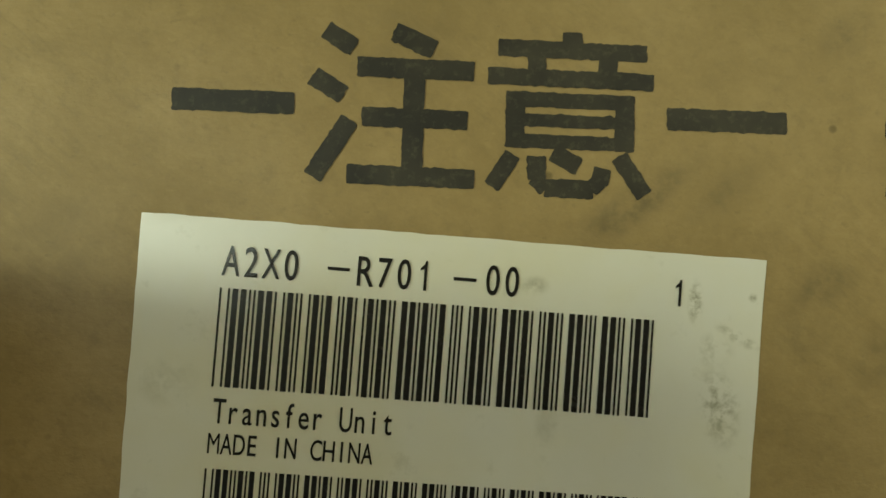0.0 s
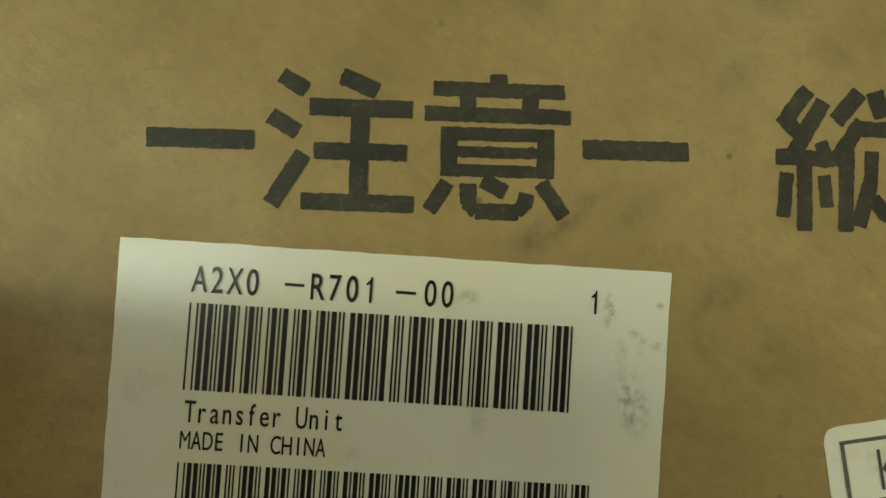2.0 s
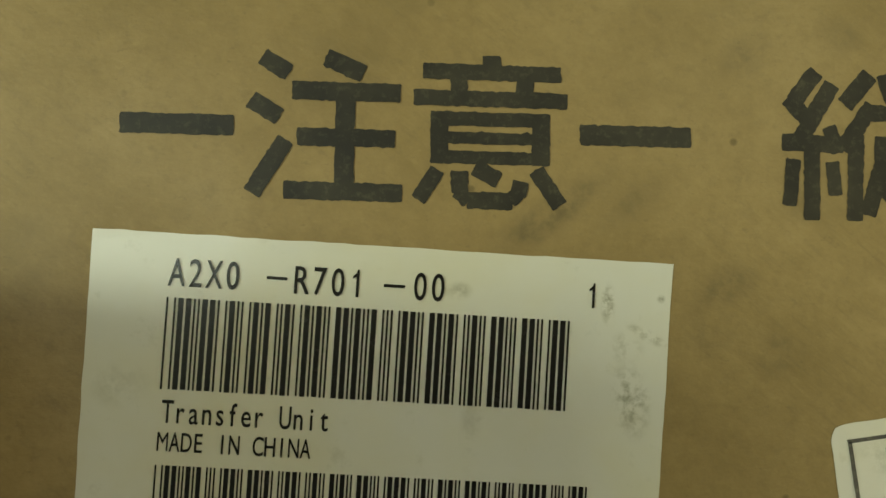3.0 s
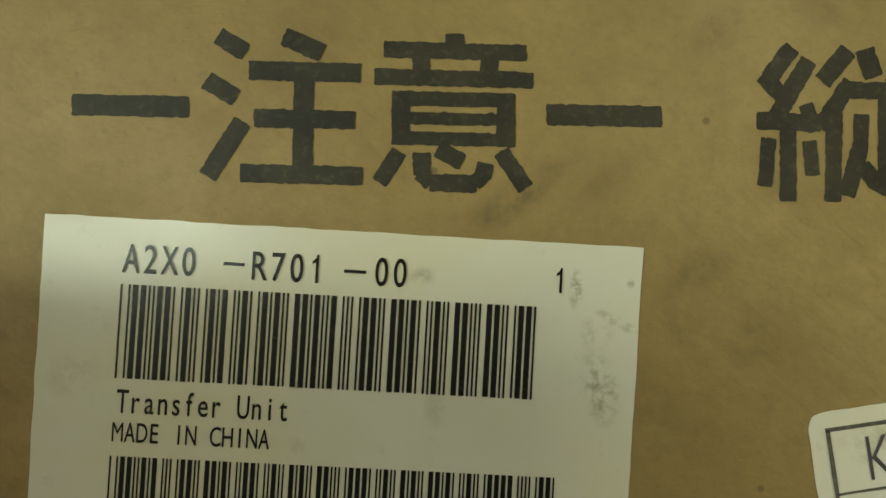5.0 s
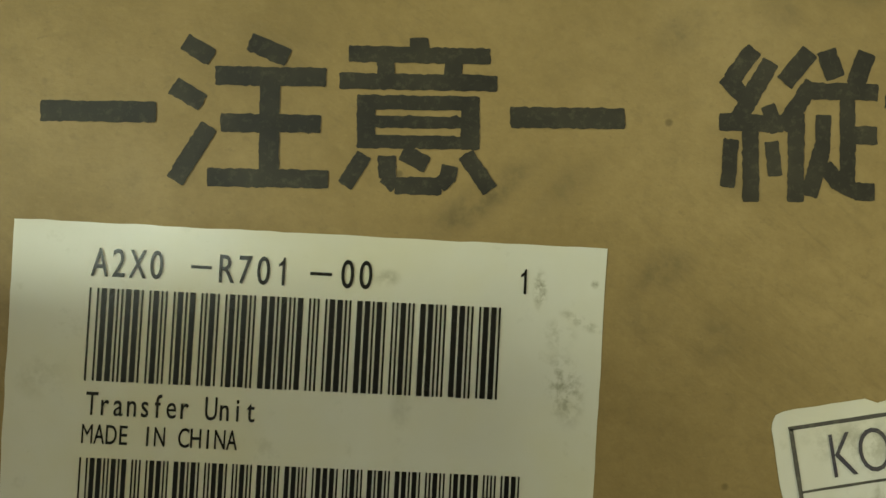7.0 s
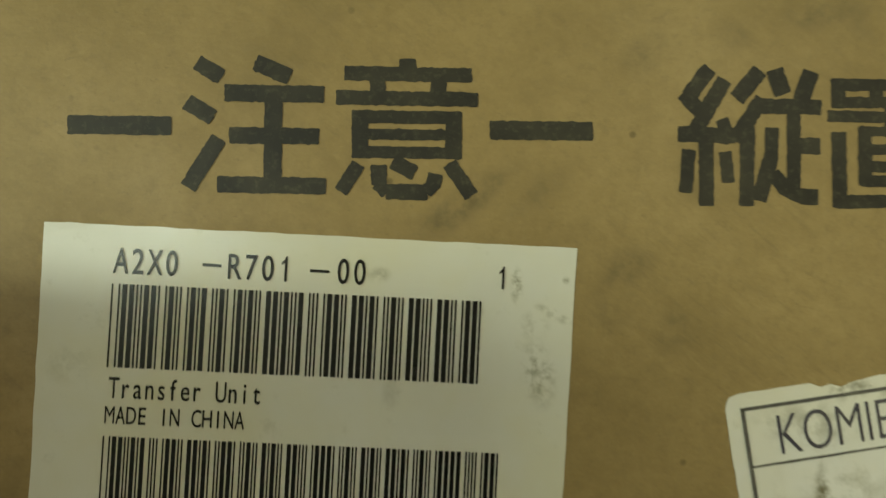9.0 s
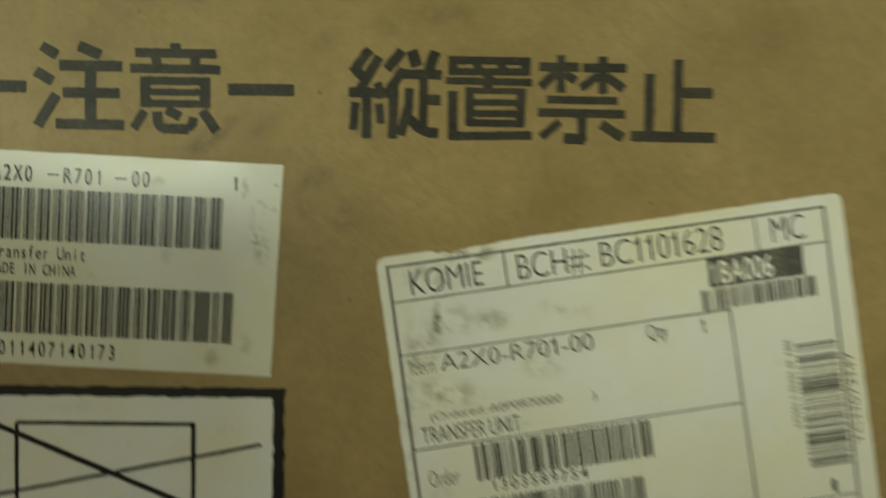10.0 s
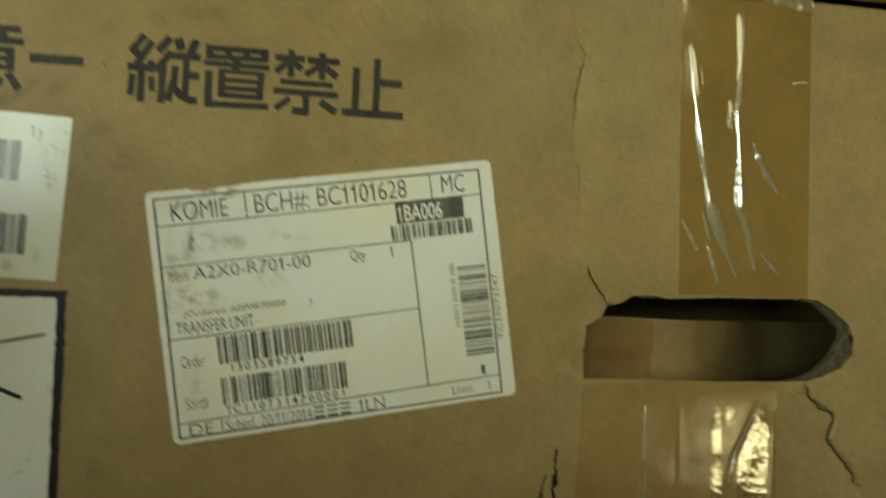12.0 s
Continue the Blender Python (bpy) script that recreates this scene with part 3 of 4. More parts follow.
def strokes(name, ox, oz, bars, mat, parent, label="", seed=0, lift=0.08, rough=0.055):
    """Painted strokes that run into one another, as one flat skin."""
    from mathutils.geometry import delaunay_2d_cdt
    pts, loops = [], []
    for k, (x0, z0, x1, z1, w) in enumerate(bars):
        poly = bar_poly(ox + x0, oz + z0, ox + x1, oz + z1, w, seed * 31 + k, rough=rough)[::-1]
        loops.append(list(range(len(pts), len(pts) + len(poly))))
        pts += [Vector(p) for p in poly]
    co, _, tri, _, _, source = delaunay_2d_cdt(pts, [], loops, 1, 1e-4)
    tri = [t for t, o in zip(tri, source) if o]
    verts = [(v.x * MM, -lift * MM, Z0 + v.y * MM) for v in co]
    out = []
    facing(verts, tri, out)
    return part(name, verts, out, mat, parent, label)


def facing(verts, faces, out):
    """Faces all turned towards the viewer's side of the sheet."""
    for f in faces:
        f = list(f)
        a, b, c = (Vector(verts[i]) for i in f[:3])
        out.append(f if (b - a).cross(c - a).y < 0 else f[::-1])


# black stencilled line on the face: places of the strokes in mm from each character's corner
CHARS = [
    (3, 14, [(0.01, 0.63, 15.54, 0.63, 2.85)]),
    (66, 14, [(0.54, 0.54, 16.41, 0.54, 2.94)]),
    (20, 5, [(2.15, 19.34, 5.90, 17.10, 2.45), (10.95, 19.43, 16.25, 17.25, 2.55), (0.72, 13.32, 4.77, 10.94, 2.49), (5.65, 7.81, 1.15, 0.25, 2.55), (6.36, 14.73, 21.40, 14.69, 2.58), (7.16, 8.30, 20.74, 8.29, 2.50), (5.42, 0.87, 21.92, 0.72, 2.50), (13.79, 14.71, 13.80, 0.76, 2.73)]),
    (43, 4, [(11.04, 21.34, 10.99, 18.86, 2.54), (1.41, 18.99, 20.85, 18.89, 2.23), (6.39, 18.77, 6.58, 15.68, 2.38), (15.92, 18.95, 15.64, 15.84, 2.46), (0.17, 15.26, 21.81, 15.18, 2.23), (2.65, 12.37, 19.36, 12.35, 1.99), (3.86, 13.32, 3.95, 6.09, 2.52), (18.05, 13.26, 18.11, 6.00, 2.54), (3.75, 9.70, 18.31, 9.71, 1.69), (2.72, 6.99, 19.41, 6.95, 1.84), (3.74, 5.24, 1.06, 0.84, 2.21), (8.85, 5.63, 12.31, 3.84, 2.29), (17.45, 5.37, 20.9, 0.40, 2.35), (6.71, 5.06, 6.90, 1.99, 2.44), (6.45, 2.30, 8.10, 0.80, 2.05), (7.83, 1.01, 14.25, 0.95, 2.37), (13.94, 0.94, 15.16, 2.27, 2.14), (15.01, 1.80, 15.45, 3.81, 2.30)]),
    (95, 3, [(5.4, 21.5, 2.1, 17.1, 2.4), (1.2, 17.6, 4.0, 14.8, 2.4), (7.7, 19.8, 3.1, 11.8, 2.5), (0.4, 11.3, 9.4, 11.1, 2.4), (7.2, 13.7, 8.6, 10.0, 2.1), (4.8, 11.3, 4.8, 0.3, 2.3), (2.1, 8.9, 1.6, 2.3, 2.1), (7.7, 8.7, 8.2, 3.9, 2.0), (13.2, 21.3, 9.5, 16.8, 2.6), (13.5, 16.9, 9.2, 10.4, 2.4), (11.2, 12.7, 11.0, 0.3, 2.3), (15.4, 21.5, 16.7, 17.6, 2.8), (21.2, 21.3, 19.4, 16.6, 2.6), (12.2, 15.8, 22.7, 15.7, 2.4), (18.4, 15.7, 18.3, 2.5, 2.2), (18.5, 9.7, 22.5, 9.7, 2.5), (15.0, 12.5, 14.8, 7.0, 2.2), (14.7, 7.6, 12.9, 1.1, 2.4), (15.1, 5.4, 17.2, 2.8, 2.3), (16.9, 3.2, 19.6, 1.8, 2.4), (19.2, 1.9, 22.1, 1.8, 2.5)]),
    (118, 3, [(1.18, 19.26, 20.97, 19.19, 1.93), (1.28, 16.46, 20.91, 16.66, 1.78), (2.34, 20.06, 2.35, 15.62, 2.37), (19.75, 19.87, 19.75, 15.86, 2.39), (8.28, 19.76, 8.26, 16.20, 2.23), (14.09, 19.74, 14.07, 16.18, 2.23), (0.62, 14.36, 21.45, 14.16, 1.78), (10.80, 16.03, 10.80, 11.88, 2.68), (6.46, 12.71, 6.48, 3.67, 2.23), (18.82, 12.70, 18.56, 3.47, 2.24), (5.44, 12.07, 19.89, 12.01, 1.49), (6.13, 9.29, 19.09, 9.29, 1.64), (6.23, 6.63, 19.04, 6.62, 1.79), (5.71, 4.38, 19.73, 4.27, 1.79), (2.33, 11.93, 2.45, 0.23, 2.37), (1.68, 1.09, 21.47, 1.52, 2.08)]),
    (140, 3, [(0.96, 17.95, 10.71, 17.97, 2.25), (6.24, 20.88, 6.28, 11.80, 2.10), (5.05, 16.66, 1.44, 13.06, 2.25), (7.31, 16.32, 9.93, 14.65, 2.10), (11.46, 17.85, 22.01, 17.91, 2.26), (16.33, 20.62, 16.37, 11.67, 2.26), (15.29, 16.10, 11.05, 12.92, 2.11), (17.42, 15.75, 21.46, 12.81, 2.26), (2.90, 10.16, 20.05, 10.05, 1.95), (0.91, 7.09, 21.84, 6.85, 2.11), (11.43, 6.82, 11.53, 0.26, 2.26), (7.14, 0.96, 12.27, 0.74, 2.56), (6.24, 4.95, 1.73, 1.17, 2.10), (16.04, 4.49, 21.46, 1.14, 2.42)]),
    (163, 4, [(4.66, 15.69, 4.62, 1.31, 2.42), (0.25, 0.67, 20.80, 0.52, 2.58), (11.51, 19.16, 11.48, 0.86, 2.28), (11.83, 11.23, 19.91, 11.16, 2.59)]),
]


def touching(a, b):
    """Whether two strokes overlap, by points along their middle lines."""
    k = np.linspace(0, 1, 40)[:, None]
    p = np.array(a[:2]) * (1 - k) + np.array(a[2:4]) * k
    return near_line([b[:2], b[2:4]], p)[0].min() < (a[4] + b[4]) / 2 - 0.15


for k, (ox, oz, bars) in enumerate(CHARS):
    mark = list(range(len(bars)))
    for i, a in enumerate(bars):
        for j, b in enumerate(bars[:i]):
            if mark[i] != mark[j] and touching(a, b):
                mark = [mark[j] if m == mark[i] else m for m in mark]
    groups = sorted({m: [b for b, n in zip(bars, mark) if n == m] for m in mark}.values(), key=len, reverse=True)
    main = None
    for n, group in enumerate(groups):
        ob = strokes("stroke" if main else "printed_character", ox, oz, group, ink_box, main or carton,
                     "" if main else "black stencilled warning character" if k > 1 else "black stencilled dash", k * 5 + n)
        main = main or ob


# ---- lettering ----
LETTERS = {}


def outline_of(text, weight=0.007):
    cu = bpy.data.curves.new("text", "FONT")
    cu.body, cu.resolution_u, cu.offset = text, 4, min(0.0, weight) if set(text) & set("M#W") else weight
    ob = bpy.data.objects.new("text", cu)
    scene.collection.objects.link(ob)
    dg = bpy.context.evaluated_depsgraph_get()
    dg.update()
    me = bpy.data.meshes.new_from_object(ob.evaluated_get(dg))
    v = np.array([tuple(p.co)[:2] for p in me.vertices]).reshape(-1, 2) / 0.69
    f = [list(p.vertices) for p in me.polygons]
    bpy.data.objects.remove(ob)
    bpy.data.curves.remove(cu)
    bpy.data.meshes.remove(me)
    return v, f


def letter(ch, weight=0.007):
    """A character of the built-in font, capitals 1 high, with its advance; the figure one gets a clear flag."""
    key = ch, weight
    if key not in LETTERS:
        if ch == "1":
            k = 0.026 - weight
            v = np.array([(0.24 + k, 0), (0.40, 0), (0.40, 1), (0.30 + k / 2, 1), (0.26, 0.88), (0.08, 0.76), (0.08, 0.66), (0.24 + k, 0.74)])
            LETTERS[key] = v, [[0, 1, 2, 3, 4, 7], [4, 5, 6, 7]], 0.62
        elif ch == " ":
            LETTERS[key] = np.zeros((0, 2)), [], 0.36
        else:
            v, f = outline_of(ch, weight)
            wide = np.ptp(outline_of("H" + ch + "H")[0][:, 0]) - np.ptp(outline_of("HH")[0][:, 0])
            LETTERS[key] = v, f, wide
    return LETTERS[key]


def glyphs(text, weight=0.007):
    verts, faces, at = [], [], 0.0
    for ch in text:
        v, f, wide = letter(ch, weight)
        n = len(verts)
        verts += [(x + at, y) for x, y in v]
        faces += [[i + n for i in face] for face in f]
        at += wide
    return np.array(verts), faces


class Frame:
    """A place on the face, turned: local mm from a label's upper left corner."""

    def __init__(self, x, z, turn):
        self.x, self.z, self.c, self.s = x, z, math.cos(radians(turn)), math.sin(radians(turn))

    def mm(self, p):
        p = np.asarray(p, float).reshape(-1, 2)
        return np.stack([self.x + p[:, 0] * self.c - p[:, 1] * self.s, self.z + p[:, 0] * self.s + p[:, 1] * self.c], 1)

    def place(self, p, lift):
        return [(x * MM, -lift * MM, Z0 + z * MM) for x, z in self.mm(p)]


def ink(name, fr, polys, mat, parent, lift=0.30, label=""):
    verts, faces = [], []
    for poly in polys:
        n = len(verts)
        verts += fr.place(poly, lift)
        faces.append(list(range(n, n + len(poly))))
    return part(name, verts, faces, mat, parent, label)


def line_text(fr, text, x, base, width, height, mat, parent, lift=0.30, up=False, weight=-0.010):
    """A line of print fitted to a width and a capital height; up: read from below upwards."""
    v, f = glyphs(text, weight)
    v = (v - (v[:, 0].min(), 0)) * (width / np.ptp(v[:, 0]), height)
    v = np.stack([-v[:, 1], v[:, 0]], 1) if up else v
    verts = fr.place(v + (x, base), lift)
    out = []
    facing(verts, f, out)
    return part("printed_text", verts, out, mat, parent)


def cell_text(fr, text, x, base, pitch, height, mat, parent, lift=0.30, squeeze=0.70, fill=0.90):
    """A line of print in cells of one width."""
    verts, faces = [], []
    for k, ch in enumerate(text):
        if ch == " ":
            continue
        v, f = glyphs(ch, 0.006)
        w = np.ptp(v[:, 0])
        sx = min(height * squeeze, pitch * fill / w)
        if ch == "-":
            sx, v = pitch * 1.05 / w, v * (1, 1.0)
        v = (v - ((v[:, 0].min() + v[:, 0].max()) / 2, 0)) * (sx, height) + (x + (k + 0.5) * pitch, base)
        n = len(verts)
        verts += fr.place(v, lift)
        faces += [[i + n for i in face] for face in f]
    out = []
    facing(verts, faces, out)
    return part("printed_text", verts, out, mat, parent)


CODE = dict(zip("0 1 2 3 4 5 6 7 8 9 A B C P R S T X *".split(), (
    "nnnwwnwnn wnnwnnnnw nnwwnnnnw wnwwnnnnn nnnwwnnnw wnnwwnnnn nnwwwnnnn nnnwnnwnw wnnwnnwnn nnwwnnwnn wnnnnwnnw nnwnnwnnw "
    "wnwnnwnnn nnwnwnnwn wnnnnnwwn nnwnnnwwn nnnnwnwwn nwnnwnnnw nwnnwnwnn").split()))


def barcode(fr, text, x, top, width, height, mat, parent, wide=2.6, lift=0.30, up=False):
    runs = []
    for ch in f"*{text}*":
        runs += [(wide if c == "w" else 1.0, k % 2 == 0) for k, c in enumerate(CODE[ch])] + [(1.0, False)]
    unit = width / (sum(r for r, _ in runs) - 1)
    polys, at = [], 0.0
    for run, black in runs:
        if black:
            a, b, e = at + 0.04 * unit, at + run * unit - 0.04 * unit, rng.uniform(-0.04, 0.04)
            if up:
                polys.append([(x, top - b), (x + height, top - b), (x + height, top - a), (x, top - a)])
            else:
                polys.append([(x + a, top - height + e), (x + b, top - height + e), (x + b, top), (x + a, top)])
        at += run * unit
    return tagged(ink("barcode", fr, polys, mat, parent, lift), kind="stuff")


# bar and gap widths of the signs in use, by value; B and C mark the starts, X the stop
NARROW = dict(pair.split(":") for pair in (
    "0:212222 1:222122 3:121223 7:122312 10:221312 11:231212 13:122132 14:122231 16:123122 17:123221 22:223112 29:322211 31:212321 33:111323 34:131123 35:131321 47:133121 "
    "49:211331 52:213311 54:311123 58:312311 70:112412 73:142112 78:241112 87:421112 97:411113 99:113141 B:211214 C:211232 X:2331112").split())


def close_code(fr, signs, x, top, width, height, mat, parent, lift=0.30, up=False):
    """A bar code whose signs are bars and gaps of one to four units."""
    runs = [int(c) for sign in signs.split() for c in NARROW[sign]]
    unit, at, polys = width / sum(runs), 0.0, []
    for k, run in enumerate(runs):
        if k % 2 == 0:
            a, b = at + 0.02 * unit, at + run * unit - 0.02 * unit
            polys.append([(x, top - b), (x + height, top - b), (x + height, top - a), (x, top - a)] if up else [(x + a, top - height), (x + b, top - height), (x + b, top), (x + a, top)])
        at += run * unit
    return tagged(ink("barcode", fr, polys, mat, parent, lift), kind="stuff")


def rule(fr, x0, z0, x1, z1, w, mat, parent, lift=0.30):
    return ink("printed_line", fr, [bar_poly(x0, z0, x1, z1, w, int(x0 * 7 + z1 * 3) % 97 + 100, 3.0, 0.02)], mat, parent, lift)


def label_rise(fr, w, h, curl, base=0.14):
    def rise(p):
        d = p - np.array((fr.x, fr.z))
        lx, lz = d[:, 0] * fr.c + d[:, 1] * fr.s, -d[:, 0] * fr.s + d[:, 1] * fr.c
        out = np.full(len(p), base)
        top = np.clip(1 + lz / 1.6, 0, 1)
        return out + curl * top**2 * (0.5 + 0.5 * np.sin(lx * 0.23) * np.sin(lx * 0.061 + 1))
    return rise


# ---- part number label ----
paper_white = make_paper("label_paper", (0.72, 0.71, 0.72), [
    (74.2, -22.4, 3.4, 6.5, 8, 0.6, 520), (70.8, -9.0, 1.3, 3.6, 0, 0.75, 620), (73.4, -15.0, 3.2, 3.0, 0, 0.30, 480), (76.5, -13.4, 4.5, 1.1, -28, 0.55, 420), (78.3, -8.2, 0.8, 0.8, 0, 0.8, 300),
    (50, -7.6, 2.4, 1.6, 0, 0.5, 200), (52, -27, 2, 9, 0, 0.25, 90), (4, -21, 5, 4, 0, 0.3, 120), (63, -50, 3, 3, 0, 0.5, 200), (71, -47, 2.5, 4, 0, 0.4, 200)], 0.17)
L1 = Frame(0.0, 0.0, -2.39)
part_label = root("part_number_label", 0.04, 0, Z0 - 0.055, "smudged white paper label with a part number and two barcodes", "label")
outline = L1.mm(ragged([(0.5, -51.1), (0, 0), (80, 0), (79.4, -51.2)], 2.0, 0.05, 41))
part("paper", *sheet(outline, 2.5, label_rise(L1, 80, 51, 0.05), 0.10), paper_white, part_label, smooth=False)
cell_text(L1, "A2X0", 10.5, -7.15, 2.52, 3.75, ink_fine, part_label)
cell_text(L1, "R701", 27.5, -7.2, 2.45, 3.75, ink_fine, part_label)
cell_text(L1, "00", 43.7, -7.1, 2.46, 3.75, ink_fine, part_label)
cell_text(L1, "1", 67.6, -6.75, 2.4, 3.4, ink_fine, part_label)
rule(L1, 23.9, -5.3, 26.7, -5.3, 0.42, ink_fine, part_label)
rule(L1, 39.9, -5.4, 42.8, -5.4, 0.42, ink_fine, part_label)
barcode(L1, "PA2X0R70100", 10.6, -8.75, 55.3, 12.4, ink_fine, part_label)
cell_text(L1, "Transfer Unit", 11.0, -25.65, 1.76, 3.05, ink_fine, part_label)
cell_text(L1, "MADE IN CHINA", 10.7, -29.45, 1.6, 2.55, ink_fine, part_label)
barcode(L1, "S7011407140173", 10.7, -31.35, 58.8, 12.3, ink_fine, part_label)
cell_text(L1, "7011407140173", 10.9, -49.05, 2.4, 3.45, ink_fine, part_label)

# ---- stacking sign ----
sign_paper = make_paper("sign_paper", (0.76, 0.75, 0.81), [(76.6, -88, 1.2, 2.4, 0, 0.6, 300), (30, -62, 8, 3, 0, 0.2, 120), (68, -66, 5, 3, 0, 0.2, 150)], 0.33)
SG = Frame(0.0, 0.0, 0.0)
sign = root("stacking_sign", 0.037, 0, Z0 - 0.17, "white warning sign with a thick black border and a crossed-out box", "sign")
SX0, SX1, SZ0, SZ1 = -6.2, 80.6, -152.0, -57.2
part("paper", *sheet(ragged([(SX0 + 1, SZ0 + 1), (SX0 + 1, SZ1 - 1), (SX1 - 1, SZ1 - 1), (SX1 - 1, SZ0 + 1)], 4, 0.02, 51), 6, lambda p: 0.10 + 0 * p[:, 0], 0.06), sign_paper, sign)
for k, b in enumerate(((SX0, SZ1 - 1.2, SX1, SZ1 - 1.2, 2.4), (SX1 - 1.45, SZ1 - 2, SX1 - 1.45, SZ0, 2.7), (SX0 + 1.4, SZ1 - 2, SX0 + 1.4, SZ0, 2.7), (SX0, SZ0 + 1.2, SX1, SZ0 + 1.2, 2.4))):
    ink("border", SG, [bar_poly(*b, 60 + k, 1.6, 0.13)], ink_sign, sign, 0.20 + 0.012 * k)
BX0, BX1 = 16.0, 58.6
for zt, zb in ((-66.2, -85.8), (-90.5, -110.1)):
    for k, b in enumerate(((BX0, zt, BX1 + 0.5, zt, 0.95), (BX0, zb, BX1 + 0.5, zb, 0.95), (BX0, zt, BX0, zb, 1.0), (BX1, zt, BX1, zb, 1.05))):
        ink("printed_line", SG, [bar_poly(*b, 70 + k, 3, 0.03)], ink_sign, sign, 0.26 + 0.012 * k)
ink("cross_line", SG, [bar_poly(7.2, -65.1, 68.9, -90.8, 1.35, 81, 3, 0.04)], ink_sign, sign, 0.32)
ink("cross_line", SG, [bar_poly(6.0, -84.8, 75.0, -71.0, 0.85, 82, 3, 0.04)], ink_sign, sign, 0.335)
line_text(SG, "7", 29.0, -108.6, 15.4, 14.4, ink_sign, sign, 0.30)
ink("pencil_mark", SG, [bar_poly(66.5, -116, 69.5, -112.6, 0.25, 90), bar_poly(69.2, -113.2, 71, -113.8, 0.25, 91), bar_poly(70.2, -109.4, 71.6, -110.6, 0.25, 92), bar_poly(71.4, -110.4, 72.6, -107.6, 0.25, 93), bar_poly(72.2, -106.6, 73.6, -104.6, 0.22, 94)], pencil, sign, 0.32)

# ---- shipping label ----
L2 = Frame(102.2, -25.6, 8.89)


def on_l2(x, z):
    return tuple(L2.mm((x, z))[0])


paper_ship = make_paper("shipping_paper", (0.770, 0.754, 0.792), [
    (*on_l2(12.6, -17.5), 1.7, 7.5, 0, 1.0, 330), (*on_l2(16, -17), 9, 7, 10, 0.45, 190), (*on_l2(26, -18.5), 6, 4, 0, 0.55, 170), (*on_l2(9, -22), 6, 6, 0, 0.6, 200), (*on_l2(19, -1.5), 5, 3, 0, 0.9, 240), (*on_l2(2.2, -40), 2.5, 34, 0, 0.45, 260), (*on_l2(7, -26), 5, 2.5, 0, 0.7, 300), (*on_l2(12, -35), 12, 6, 0, 0.6, 170),
    (*on_l2(24, -2), 9, 2.6, 0, 0.9, 260), (*on_l2(44, -18), 8, 4, 0, 0.35, 140), (*on_l2(12, -6), 11, 5, 0, 0.4, 300), (*on_l2(8, -62), 6, 9, 0, 0.3, 180),
    (*on_l2(36, -31), 9, 5, 0, 0.35, 160)], 0.36, (0.17, 0.155, 0.10))
ship = root("shipping_label", 0.155, 0, Z0 - 0.11, "stained white paper shipping label with barcodes, stuck on askew", "label")
edge = ragged(rounded(0, -80.9, 113.5, 0, 2.2), 1.6, 0.06, 45)
nick = (np.abs(edge[:, 0] - 18.0) < 3.6) & (edge[:, 1] > -0.6)
edge[nick, 1] -= 0.45 + 0.75 * np.abs(np.sin(edge[nick, 0] * 1.3))
frayed = (np.abs(edge[:, 0] - 27.0) < 4.0) & (edge[:, 1] > -0.6)
edge[frayed, 1] -= 0.15 + 0.3 * np.abs(np.sin(edge[frayed, 0] * 2.1))
part("paper", *sheet(L2.mm(edge), 3.0, label_rise(L2, 113, 81, 0.12), 0.10), paper_ship, ship)
for b in ((2.2, -2.45, 109.1, -2.9, 0.55), (2.0, -79.1, 108.9, -79.3, 0.60), (2.55, -2.45, 2.2, -79.2, 0.60), (108.85, -2.9, 108.5, -79.4, 0.55), (2.6, -11.2, 108.7, -11.3, 0.36), (30.7, -2.6, 30.8, -11.1, 0.36),
          (91.8, -2.9, 92.0, -11.2, 0.36), (2.6, -24.2, 83.2, -24.3, 0.36), (83.2, -24.3, 83.6, -73.4, 0.36), (2.6, -47.5, 83.4, -47.3, 0.36), (2.4, -74.4, 108.6, -73.3, 0.36), (15.6, -74.6, 15.4, -79.0, 0.40)):
    rule(L2, *b, ink_thermal, ship)
line_text(L2, "KOMIE", 7.5, -10.0, 17.6, 6.1, ink_blue, ship)
line_text(L2, "BCH#:", 33.6, -10.0, 17.4, 6.2, ink_thermal, ship)
line_text(L2, "BC1101628", 53.9, -9.9, 29.6, 6.2, ink_thermal, ship)
line_text(L2, "MC", 95.6, -9.8, 8.0, 6.1, ink_thermal, ship)
ink("black_box", L2, [ragged([(79.2, -18.5), (102.3, -18.5), (102.4, -11.4), (79.2, -11.4)], 2, 0.05, 61)], ink_thermal, ship, 0.31, "solid black box")
line_text(L2, "1BA006", 79.8, -17.75, 15.1, 5.3, paper_ship, ship, 0.34, weight=0.016)
close_code(L2, "B 17 34 33 16 16 22 49 X", 76.9, -19.0, 27.6, 4.9, ink_bars, ship)
line_text(L2, "Item", 4.6, -29.3, 5.8, 4.0, ink_faint, ship)
line_text(L2, "A2X0-R701-00", 12.0, -29.2, 37.3, 4.1, ink_thermal, ship)
line_text(L2, "Qty", 62.5, -28.9, 4.9, 3.6, ink_thermal, ship)
line_text(L2, "1", 75.7, -29.2, 0.9, 3.5, ink_thermal, ship)
line_text(L2, "(Ordered: A0P0R70000", 7.7, -40.9, 32.1, 2.05, ink_faint, ship)
line_text(L2, ")", 47.4, -41.4, 0.8, 2.2, ink_thermal, ship)
line_text(L2, "TRANSFER UNIT", 5.0, -46.3, 24.1, 4.0, ink_thermal, ship)
line_text(L2, "Order", 5.2, -56.95, 7.4, 3.9, ink_faint, ship)
close_code(L2, "C 13 3 58 97 54 0 0 0 0 29 X", 16.9, -48.2, 43.2, 8.9, ink_bars, ship)
